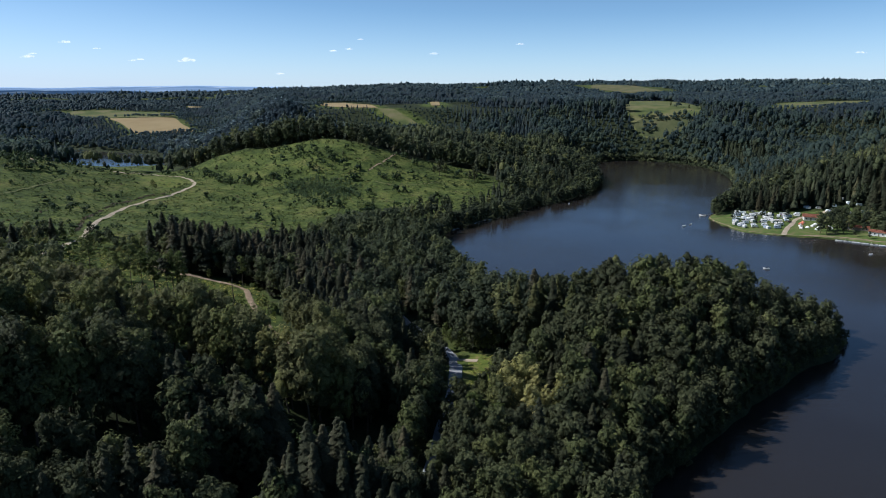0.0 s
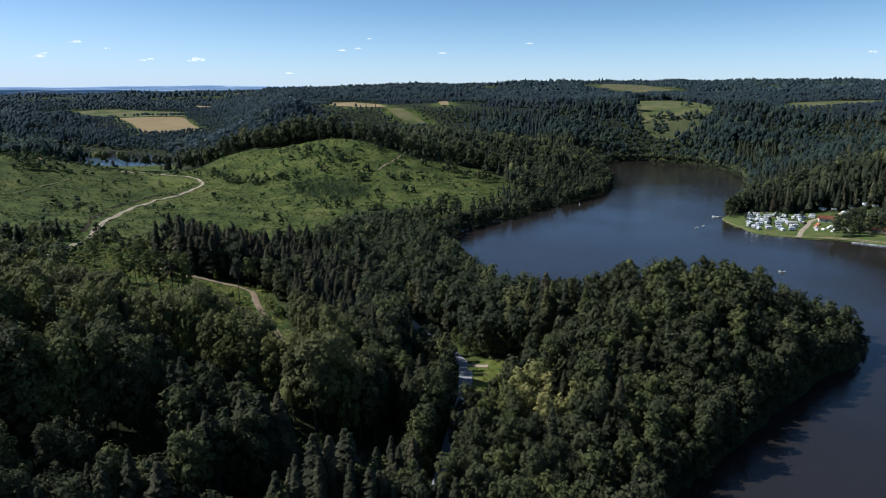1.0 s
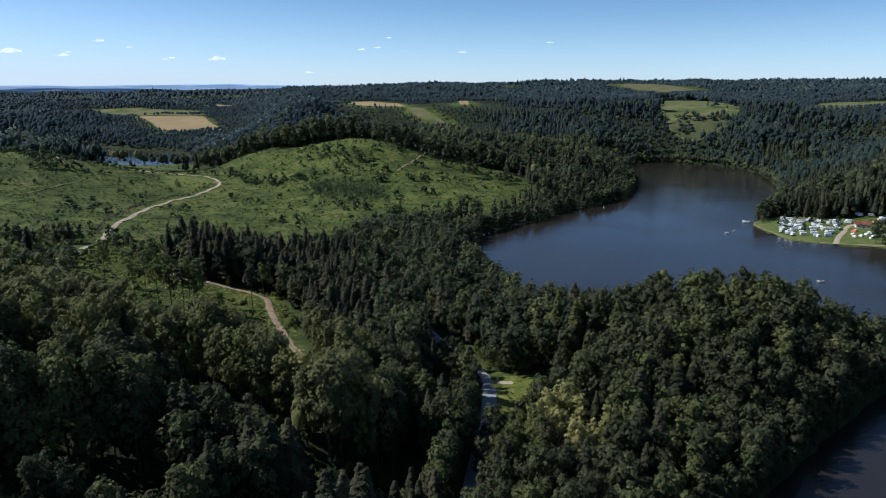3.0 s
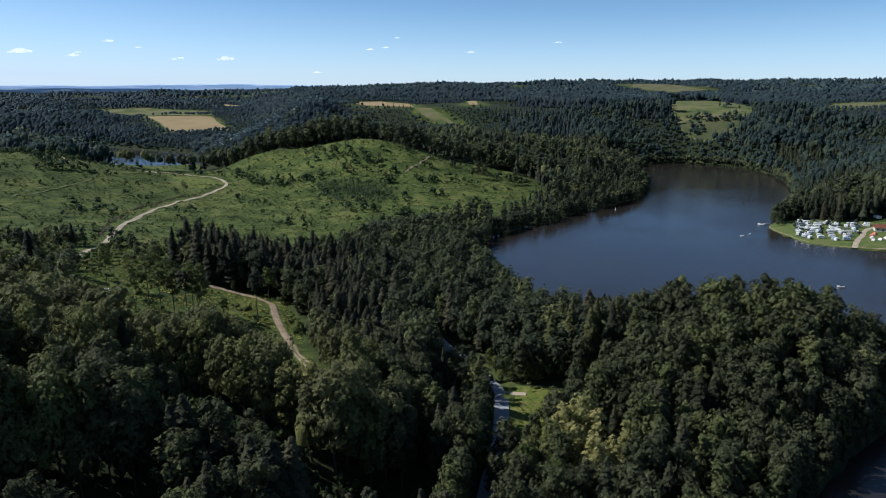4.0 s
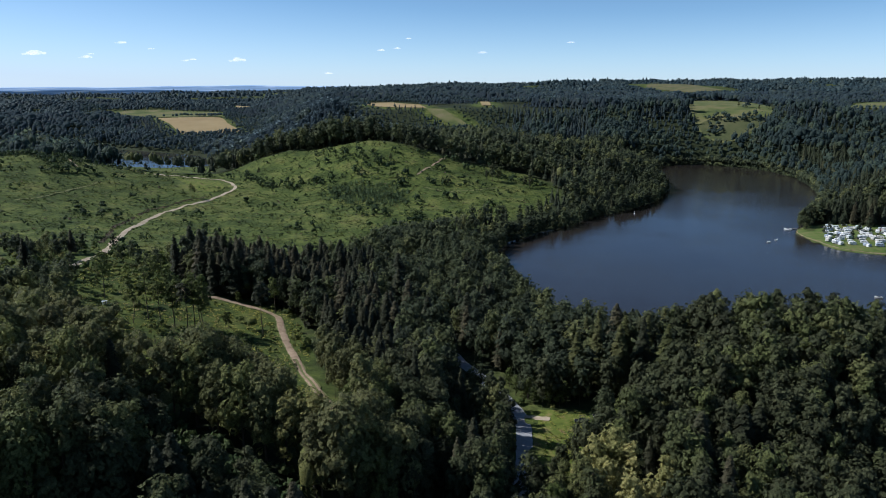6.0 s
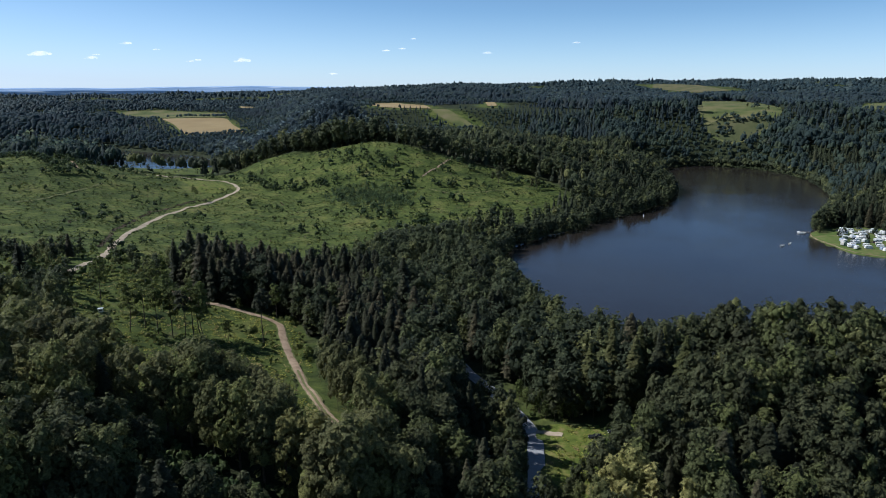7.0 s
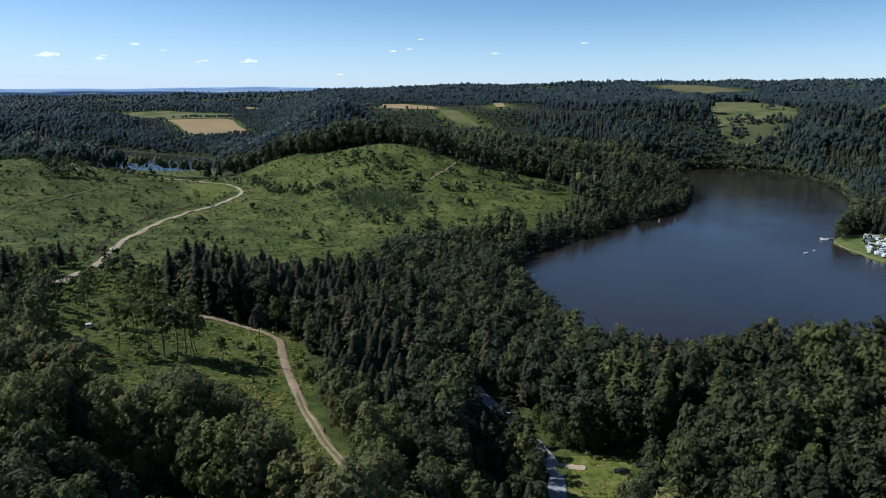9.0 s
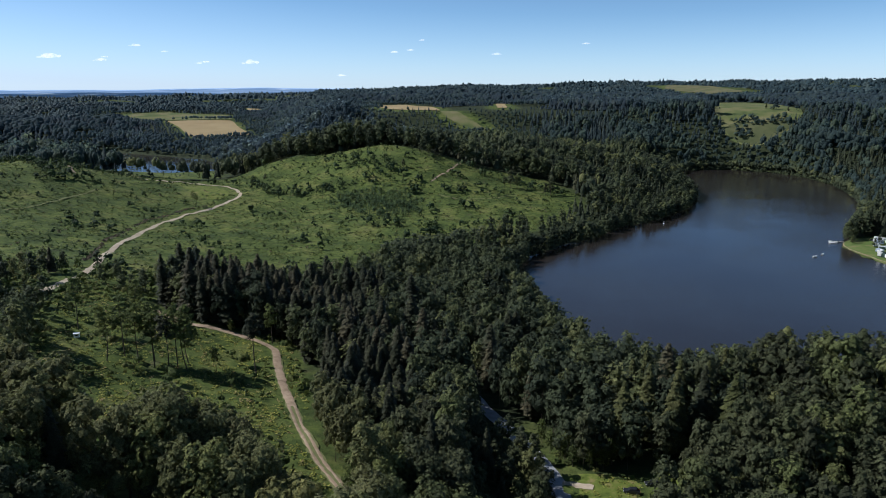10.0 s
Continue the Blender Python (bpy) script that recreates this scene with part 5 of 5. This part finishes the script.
for bx, by, bh, sd in ((46, 160, 18, 290), (44, 152, 15, 291), (-84, 150, 16, 292)):
    root = new("dead_tree")
    t = new("trunk", raw_mesh("trunk", *trunk_mesh(sd, 18, 0.24, 13, 6, 0.15), PALEBARK))
    t.parent = root
    root.matrix_world = Matrix.Translation(at_ground(bx, by)) @ Matrix.Scale(bh / 18, 4)
    tagged(root, "dead grey leafless tree with bare branches", "tree")


# ---- vehicles, boats, campsite ----
def box(bm, lo, hi, bevel=0.0, taper=0.0):
    """A box, bevelled, its top drawn in by taper on all sides."""
    made = bmesh.ops.create_cube(bm, size=1.0)["verts"]
    for v in made:
        up = v.co.z > 0
        v.co = Vector([lo[i] + (v.co[i] + 0.5) * (hi[i] - lo[i]) for i in range(3)])
        if up and taper:
            v.co.x -= math.copysign(taper, v.co.x - (lo[0] + hi[0]) / 2)
            v.co.y -= math.copysign(taper, v.co.y - (lo[1] + hi[1]) / 2)
    if bevel:
        edges = {e for v in made for e in v.link_edges}
        bmesh.ops.bevel(bm, geom=list(edges), offset=bevel, segments=2, affect="EDGES")
    return bm


def boxed(name, lo, hi, mat, parent, bevel=0.0, taper=0.0, label=""):
    return part(name, box(bmesh.new(), lo, hi, bevel, taper), mat, parent, label)


def wheel(parent, x, y, r, w):
    bm = bmesh.new()
    bmesh.ops.create_cone(bm, segments=14, cap_ends=True, radius1=r, radius2=r, depth=w, matrix=Matrix.Translation((x, y, r)) @ Matrix.Rotation(math.pi / 2, 4, "X"))
    tyre = part("wheel", bm, RUBBER, parent)
    bm = bmesh.new()
    bmesh.ops.create_cone(bm, segments=10, cap_ends=True, radius1=r * 0.6, radius2=r * 0.55, depth=w + 0.03, matrix=Matrix.Translation((x, y, r)) @ Matrix.Rotation(math.pi / 2, 4, "X"))
    part("rim", bm, STEEL, tyre)


def profile(name, points, half, mat, parent, inset=0.0, label=""):
    """A side outline drawn across a width; the top is drawn in by inset."""
    bm = bmesh.new()
    top = max(p[1] for p in points)
    low = min(p[1] for p in points)
    sides = []
    for s in (-1, 1):
        sides.append([bm.verts.new((px, s * (half - inset * (pz - low) / (top - low)), pz)) for px, pz in points])
    n = len(points)
    bm.faces.new(sides[0])
    bm.faces.new(sides[1][::-1])
    for i in range(n):
        bm.faces.new((sides[0][(i + 1) % n], sides[0][i], sides[1][i], sides[1][(i + 1) % n]))
    bmesh.ops.recalc_face_normals(bm, faces=bm.faces[:])
    bmesh.ops.bevel(bm, geom=bm.edges[:], offset=0.04, segments=2, affect="EDGES")
    return part(name, bm, mat, parent, label)


def car(paint):
    root = new("car")
    profile("body", [(-2.15, 0.35), (2.1, 0.35), (2.15, 0.62), (2.0, 0.80), (1.0, 0.92), (-2.0, 0.95), (-2.2, 0.75)], 0.88, paint, root, 0.05)
    profile("cabin", [(1.0, 0.92), (0.35, 1.42), (-1.35, 1.45), (-1.95, 0.95)], 0.80, GLASS_DARK, root, 0.14)
    profile("roof", [(0.38, 1.40), (0.30, 1.49), (-1.30, 1.52), (-1.42, 1.43)], 0.68, paint, root, 0.03)
    for sx_ in (1.35, -1.35):
        for sy_ in (0.80, -0.80):
            wheel(root, sx_, sy_, 0.32, 0.2)
    for sy_ in (0.62, -0.62):
        boxed("headlight", (2.04, sy_ - 0.16, 0.62), (2.14, sy_ + 0.16, 0.74), WHITE, root, 0.02)
        boxed("tail_light", (-2.2, sy_ - 0.14, 0.72), (-2.12, sy_ + 0.14, 0.86), REDPAINT, root, 0.02)
    return root


def caravan(skin, awning):
    root = new("caravan")
    profile("body", [(-2.6, 0.55), (2.2, 0.5), (2.65, 1.05), (2.45, 2.35), (2.1, 2.55), (-2.3, 2.55), (-2.6, 2.3)], 1.1, skin, root, 0.04)
    boxed("front_window", (2.42, -0.75, 1.5), (2.56, 0.75, 2.05), GLASS_DARK, root, 0.03)
    for s in (-1, 1):
        for wx_ in (-1.3, 0.9):
            boxed("side_window", (wx_ - 0.45, s * 1.06 - 0.03, 1.5), (wx_ + 0.45, s * 1.06 + 0.03, 2.0), GLASS_DARK, root, 0.02)
        wheel(root, -0.2, s * 0.95, 0.32, 0.2)
    boxed("door", (-0.5, -1.12, 0.62), (0.1, -1.06, 2.3), CREAM, root, 0.02)
    boxed("roof_hatch", (-0.35, -0.35, 2.54), (0.35, 0.35, 2.66), GREYBLUE, root, 0.03)
    boxed("drawbar", (2.5, -0.06, 0.45), (3.7, 0.06, 0.55), STEEL, root, 0.02)
    if awning:
        profile("awning", [(-2.2, 0.02), (1.9, 0.02), (1.9, 2.0), (-0.1, 2.35), (-2.2, 2.0)], 1.25, awning, root, 0.1).location = (0, -2.35, 0)
    return root


def turned(x, y, deg, lift=0.0):
    return Matrix.Translation(at_ground(x, y, lift)) @ Matrix.Rotation(radians(deg), 4, "Z")


for cx, cy, turn, paint, label in ((27.3, 260.4, 172, CHARCOAL, "dark parked car on the small mown meadow"), (33.8, 264.6, 186, CHARCOAL, "dark parked car at the meadow's edge")):
    c = car(paint)
    c.matrix_world = turned(cx, cy, turn, 0.17)
    tagged(c, label, "car", "parked cars")

models = [(caravan(WHITE, None), "white touring caravan on the campsite lawn"), (caravan(WHITE, GREYBLUE), "white caravan with a grey awning tent"), (caravan(CREAM, DARKCANVAS), "cream caravan with a dark green awning tent"), (caravan(WHITE, CREAM), "white caravan with a beige awning tent"), (caravan(WHITE, DARKCANVAS), "white caravan with a dark green awning tent"), (caravan(GREYBLUE, WHITE), "grey caravan with a white awning tent")]
g = np.random.RandomState(77)
spots = []
way = smooth_line([(266, 524), (276, 540), (286, 553), (300, 574), (316, 586), (336, 590)], 3)
for row in range(13):
    for col in range(12):
        px, py = 240 + col * 6.4 + row * 2.6 + g.uniform(-2.6, 2.6), 550 + row * 6.4 - col * 2.9 + g.uniform(-2.0, 2.0)
        if outside(CAMP, np.array([px]), np.array([py]))[0] < -6 and to_line(way, np.array([px]), np.array([py]))[0] > 5 and px < 286 + (py - 553) * 0.75 and g.uniform() < 0.94:
            spots.append((px, py))
spots += [(334, 590), (341, 586), (347, 580), (338, 580), (344, 574), (330, 597), (322, 602), (352, 590), (357, 584), (350, 597), (342, 594), (360, 592), (355, 577)]
for i, (px, py) in enumerate(spots):
    m, label = models[g.choice(6, p=[0.22, 0.22, 0.14, 0.16, 0.14, 0.12])]
    tagged(copy_thing(m, turned(px, py, g.choice([-8, 172, -14, 166, 76, 40]) + g.uniform(-12, 12), 0.12) @ Matrix.Scale(g.uniform(0.72, 0.98), 4)), label, "caravan", "campsite caravans")
for m, _ in models:
    for o in (*m.children_recursive, m):
        bpy.data.objects.remove(o)
models = [(car(SILVER), "silver car parked on the campsite"), (car(CHARCOAL), "dark car parked on the campsite"), (car(WHITE), "white car parked on the campsite"), (car(REDPAINT), "red car parked on the campsite")]
for px, py, turn, k in ((252, 577, 70, 0), (263, 571, 65, 1), (271, 588, -20, 2), (283, 571, 65, 1), (288, 596, 10, 0), (296, 590, 60, 3), (303, 601, -15, 1), (276, 606, -25, 0), (308, 592, 35, 2), (258, 600, -25, 1), (318, 578, 60, 0), (325, 583, 20, 1), *((246 + 5.3 * i + g.uniform(-3, 3), 560 + 1.1 * i + 9 * (i % 4) - 4 * (i % 3), g.uniform(0, 180), (1, 0, 1, 2)[i % 4]) for i in range(14))):
    tagged(copy_thing(models[k][0], turned(px, py, turn, 0.12)), models[k][1], "car", "campsite cars")
for m, _ in models:
    for o in (*m.children_recursive, m):
        bpy.data.objects.remove(o)
ribbon("camp_way", [(264, 521), (276, 540), (286, 553), (300, 574), (316, 586), (340, 592)], (-1.8, 1.8), GRAVEL, 0.2, 0.3, label="pale gravel way from the slipway through the camp", category="path", kind="structure")
ribbon("shore_path", [(278, 519), (294, 515), (312, 504), (328, 492), (350, 483)], (-0.9, 0.9), SOIL, 0.22, 0.4, label="brown earth path along the camp shore", category="path", kind="structure")


ribbon("shore_strip", [(238, 600), (233, 586), (235, 560), (241, 537), (254, 527), (268, 521.5), (294, 512), (318, 497)], (-0.35, 0.35), SOIL, 0.16, 0.3, label="pale trodden earth along the water's edge", category="shore", kind="structure")


def house(name, w, d, wall_h, roof_h, wall, roof, windows):
    root = new(name)
    boxed("wall", (-w / 2, -d / 2, -0.8), (w / 2, d / 2, wall_h), wall, root, 0.02)
    bm = bmesh.new()
    o = 0.5
    pts = [(-w / 2 - o, -d / 2 - o, wall_h - 0.1), (w / 2 + o, -d / 2 - o, wall_h - 0.1), (w / 2 + o, d / 2 + o, wall_h - 0.1), (-w / 2 - o, d / 2 + o, wall_h - 0.1), (-w / 2 - o, 0, wall_h + roof_h), (w / 2 + o, 0, wall_h + roof_h)]
    v = [bm.verts.new(p) for p in pts]
    for q in ((0, 1, 5, 4), (2, 3, 4, 5), (1, 2, 5), (3, 0, 4), (3, 2, 1, 0)):
        bm.faces.new([v[i] for i in q])
    bmesh.ops.solidify(bm, geom=bm.faces[:], thickness=0.12)
    part("roof", bm, roof, root)
    for i in range(windows):
        px = -w / 2 + (i + 0.5) * w / windows
        if i == windows // 2:
            boxed("door", (px - 0.5, -d / 2 - 0.05, 0.0), (px + 0.5, -d / 2 + 0.02, 2.05), WOOD, root, 0.01)
        else:
            pane = boxed("window", (px - 0.6, -d / 2 - 0.06, 0.95), (px + 0.6, -d / 2 + 0.02, 2.0), WHITE, root, 0.01)
            boxed("pane", (px - 0.52, -d / 2 - 0.08, 1.03), (px + 0.52, -d / 2 - 0.055, 1.92), GLASS_DARK, pane)
    return root


h = house("camp_kiosk", 8.5, 6, 2.6, 1.7, PLASTER, TILE, 3)
h.matrix_world = turned(310, 571, -20) @ Matrix.Scale(1.25, 4)
tagged(h, "small campsite building with pale walls and a red tiled roof", "building")
h = house("boathouse", 15, 6, 2.6, 1.2, WOOD, TILE, 5)
h.matrix_world = turned(327, 532, -32)
tagged(h, "long low wooden boathouse with a reddish roof", "building")
h = house("lake_inn", 13, 7, 2.8, 1.5, WHITE, TILE, 5)
h.matrix_world = turned(331, 512, -35)
tagged(h, "white lakeside inn with a red roof", "building")


def tent(canvas, label, x, y, turn):
    root = new("tent")
    profile("canvas", [(-2.2, 0.0), (2.2, 0.0), (2.1, 1.3), (0.0, 2.3), (-2.1, 1.3)], 2.0, canvas, root, 0.5)
    boxed("door_flap", (-0.55, -2.02, 0.02), (0.55, -1.90, 1.7), CREAM, root, 0.01)
    root.matrix_world = turned(x, y, turn, 0.14) @ Matrix.Scale(0.66, 4)
    tagged(root, label, "tent")


tent(ORANGE, "orange and red pavilion tent on the lawn", 293, 553, -20)
tent(ORANGE, "orange pavilion tent beside the kiosk", 297.5, 558, 30)
tent(WHITE, "white party tent on the campsite lawn", 304, 551, -25)
tent(WHITE, "white party tent beside the camp way", 299, 545, 10)
for i, (tx, ty) in enumerate(((289, 545), (292, 540), (300, 538), (305, 544), (308, 536), (296, 533), (286, 538), (311, 543))):
    tent(WHITE if i % 3 else CREAM, "small pale tent pitched on the lakeside lawn", tx, ty, 37 * i)


def boat(length, label, x, y, turn, cabin=True):
    root = new("boat")
    bm = bmesh.new()
    rows = []
    for i in range(9):
        t = i / 8
        w = length * 0.17 * (1 - max(0, (t - 0.35) / 0.65) ** 2.2) * (0.85 + 0.15 * min(1, t * 3)) + 0.02
        zt = 0.55 + 0.25 * t * t
        rows.append([bm.verts.new((length * (t - 0.5), s * w * k, z)) for s, k, z in ((-1, 1, zt), (-1, 0.75, 0.0), (0, 0, -0.25 + 0.3 * t ** 3), (1, 0.75, 0.0), (1, 1, zt))])
    for a, b in zip(rows, rows[1:]):
        for j in range(4):
            bm.faces.new((a[j], a[j + 1], b[j + 1], b[j]))
        bm.faces.new((a[0], b[0], b[4], a[4]))
    bm.faces.new(rows[0])
    bm.faces.new(rows[-1][::-1])
    bmesh.ops.recalc_face_normals(bm, faces=bm.faces[:])
    part("hull", bm, WHITE, root)
    if cabin:
        profile("windscreen", [(length * 0.18, 0.62), (length * 0.05, 1.15), (-length * 0.12, 1.2), (-length * 0.14, 0.6)], length * 0.11, GLASS_DARK, root, 0.1)
    boxed("seat", (-length * 0.38, -length * 0.1, 0.5), (-length * 0.22, length * 0.1, 0.82), CREAM, root, 0.04)
    boxed("engine", (-length * 0.55, -0.2, 0.2), (-length * 0.49, 0.2, 1.0), CHARCOAL, root, 0.05)
    root.matrix_world = Matrix.Translation((x, y, 0.05)) @ Matrix.Rotation(radians(turn), 4, "Z")
    tagged(root, label, "boat", "boats")


boat(4.0, "white motorboat out on the lake", 207, 425, 160)
boat(3.6, "white motorboat lying off the camp", 200, 557, 20, False)
boat(3.2, "small white boat lying off the camp", 208, 564, 40, False)
boat(2.8, "small white rowing boat on the lake", 295, 462, 10, False)
for i in range(6):
    t = i / 5
    boat(4.8 + 0.5 * (i % 3), "white boat moored at the floating jetty", 296.5 + 22 * t, 503.6 - 17.5 * t, -39 + 8 * (i % 2), i % 3 == 1)
for i in range(3):
    boat(4.2, "small white boat tied behind the floating jetty", 302 + 6.5 * i, 507 - 5.2 * i, 141 + 6 * i, False)
boat(6.0, "white boat moored at the small jetty", 232.5, 604, 150)
boat(5.0, "white boat moored at the small jetty", 230.5, 600, 170, False)


def jetty(x0, y0, x1, y1, w, label):
    root = new("jetty")
    a, b = Vector((x0, y0, 0)), Vector((x1, y1, 0))
    n = int((b - a).length / 2.5)
    for i in range(n):
        boxed("deck_panel", (i * 2.5, -w / 2, 0.35), (i * 2.5 + 2.44, w / 2, 0.47), WOOD, root, 0.01)
        if i % 2 == 0:
            boxed("float", (i * 2.5 + 0.3, -w / 2 + 0.1, -0.3), (i * 2.5 + 2.1, w / 2 - 0.1, 0.345), GREYBLUE, root, 0.05)
    for s in (-1, 1):
        boxed("rail", (0, s * w / 2 - 0.03, 0.475), (n * 2.5, s * w / 2 + 0.03, 0.53), STEEL, root)
    d = b - a
    root.matrix_world = Matrix.Translation(a) @ Matrix.Rotation(math.atan2(d.y, d.x), 4, "Z")
    tagged(root, label, "jetty")


jetty(299, 504.6, 321, 487.2, 1.6, "long wooden floating jetty with moored boats")
jetty(240, 604, 231, 604.5, 1.5, "short wooden jetty at the camp's point")
bm = bmesh.new()
bmesh.ops.create_cone(bm, segments=12, cap_ends=True, radius1=0.6, radius2=0.35, depth=0.8, matrix=Matrix.Translation((0, 0, 0.25)))
root = new("buoy")
part("float", bm, WHITE, root)
bm = bmesh.new()
bmesh.ops.create_cone(bm, segments=8, cap_ends=True, radius1=0.16, radius2=0.12, depth=1.0, matrix=Matrix.Translation((0, 0, 1.1)))
part("mast", bm, WHITE, root)
boxed("top_mark", (-0.25, -0.25, 1.55), (0.25, 0.25, 1.95), WHITE, root, 0.04)
root.location = (125, 664, 0)
tagged(root, "white lake buoy with a small mast", "buoy")

# camp trees: a dark clump on the point, some among the caravans and by the boathouse
for i, (bx, by, bh) in enumerate([(243, 606, 15), (247, 612, 17), (252, 616, 18), (240, 600, 12), (258, 619, 18), (246, 604, 14), (241, 594, 7), (290, 607, 20), (293, 603, 19), (300, 612, 21), (284, 614, 18), (270, 622, 18), (318, 548, 14), (323, 552, 15), (316, 556, 11),
                                   (322, 545, 15), (328, 556, 14), (332, 548, 12), (344, 546, 15), (352, 556, 16), (338, 600, 18), (326, 608, 19), (312, 612, 19), (350, 534, 12), (336, 515, 7), (356, 520, 14), (332, 566, 9), (326, 549, 17), (320, 550, 16), (330, 544, 15), (340, 556, 15), (345, 565, 14), (262, 621, 19), (278, 620, 20), (306, 614, 18), (346, 598, 19), (355, 584, 17), (262, 566, 6), (274, 580, 9), (286, 590, 11), (256, 588, 8), (270, 597, 12), (296, 582, 8), (249, 580, 7), (291, 520, 13), (297, 522, 15), (303, 520, 14), (309, 520, 12), (296, 530, 16), (303, 531, 16), (310, 529, 15), (316, 526, 13), (311, 541, 16), (317, 549, 16), (305, 540, 13), (322, 531, 15), (325, 521, 9), (338, 524, 15), (343, 514, 13), (319, 504, 6), (312, 511, 6), (347, 505, 12)]):
    spr = i in (7, 8, 9, 20, 21)
    single("camp_spruce" if spr else "camp_tree", NEAR_SPRUCE[i % 4] if spr else NEXT_BROAD[i % 4], trunk_mesh(300 + i, 15, 0.3), NEEDLES if spr else MIDLEAF, BARK, bx, by, bh, 26.0 if spr else 20.0,
           "dark spruce standing among the caravans" if spr else "leafy dark green tree on the campsite", i, 1.1)

for i, (bx, by, bh) in enumerate([(358, 566, 24), (364, 560, 26), (370, 568, 25), (362, 574, 27), (368, 552, 23), (376, 558, 26), (372, 580, 28), (380, 572, 27), (366, 590, 26), (310, 606, 21), (318, 609, 22), (284, 609, 19), (266, 615, 18)]):
    single("camp_spruce", NEAR_SPRUCE[i % 4], trunk_mesh(340 + i, 24, 0.3, 0), NEEDLES, BARK, bx, by, bh, 26.0, "tall dark spruce at the campsite's edge", i, 1.2)

# small white hut on the clearing
root = new("hunting_hut")
boxed("wall", (-1.1, -0.9, 0.6), (1.1, 0.9, 2.4), WHITE, root, 0.03)
boxed("roof", (-1.3, -1.1, 2.4), (1.3, 1.1, 2.52), WHITE, root, 0.03)
boxed("opening", (-0.6, -0.95, 1.4), (0.6, -0.88, 2.0), GLASS_DARK, root, 0.01)
for sx_ in (-0.9, 0.9):
    for sy_ in (-0.7, 0.7):
        boxed("leg", (sx_ - 0.07, sy_ - 0.07, -0.3), (sx_ + 0.07, sy_ + 0.07, 0.62), WOOD, root)
root.matrix_world = turned(-158, 311, 25) @ Matrix.Scale(0.8, 4)
tagged(root, "small white wooden hut on short legs", "hut")

# ---- sky: small fair-weather clouds, and the farthest hills ----
for i, (px, py, pw) in enumerate([(140, 80, 20), (194, 90, 12), (74, 104, 22), (84, 98, 12), (252, 110, 12), (264, 108, 16), (345, 111, 30), (595, 94, 12), (623, 91, 11), (913, 83, 12), (504, 132, 14), (767, 99, 16), (642, 75, 9), (-20, 98, 40), (1492, 97, 18)]):
    g = np.random.RandomState(400 + i)
    dist = 4650.0
    ax, az = (px - 784) / 1207.0, (147 - py) / 1207.0 * 1.0
    w = pw / 1207.0 * dist
    bm = bmesh.new()
    for k in range(7):
        t = (k - 3) / 7.0 + g.uniform(-0.05, 0.05)
        s = w * g.uniform(0.08, 0.15) * (1.2 - 1.6 * abs(t))
        bmesh.ops.create_icosphere(bm, subdivisions=2, radius=1.0, matrix=Matrix.Translation((t * w, 0.1 * (k % 3) * w, s * 0.5 + g.uniform(0, 0.04) * w)) @ Matrix.Diagonal((s * 1.5, s * 1.0, s * 0.8, 1)))
    for v in bm.verts:
        v.co += Vector((noise.noise(v.co * 0.03), noise.noise(v.co * 0.03 + Vector((9, 0, 0))), 0.6 * noise.noise(v.co * 0.04 + Vector((0, 7, 0))))) * w * 0.05
        v.co.z = max(v.co.z, -0.01 * w)
    for f in bm.faces:
        f.smooth = True
    me = bpy.data.meshes.new("cloud")
    bm.to_mesh(me)
    bm.free()
    me.materials.append(CLOUD)
    c = new("cloud", me)
    c.location = (ax * dist * 0.93, dist * 0.93, 113 + az * dist * 0.93)
    tagged(c, "small thin white fair-weather cloud", "cloud", "clouds")

# Backdrop strips that glow blue in place of air haze.
for dist, low, rise, mat, label in ((4600, 74, 12, NEAR_HILLS, "wooded hills towards the horizon, tinted blue for haze"), (4760, 92, 26, HAZE_HILLS, "hazy blue hills on the horizon")):
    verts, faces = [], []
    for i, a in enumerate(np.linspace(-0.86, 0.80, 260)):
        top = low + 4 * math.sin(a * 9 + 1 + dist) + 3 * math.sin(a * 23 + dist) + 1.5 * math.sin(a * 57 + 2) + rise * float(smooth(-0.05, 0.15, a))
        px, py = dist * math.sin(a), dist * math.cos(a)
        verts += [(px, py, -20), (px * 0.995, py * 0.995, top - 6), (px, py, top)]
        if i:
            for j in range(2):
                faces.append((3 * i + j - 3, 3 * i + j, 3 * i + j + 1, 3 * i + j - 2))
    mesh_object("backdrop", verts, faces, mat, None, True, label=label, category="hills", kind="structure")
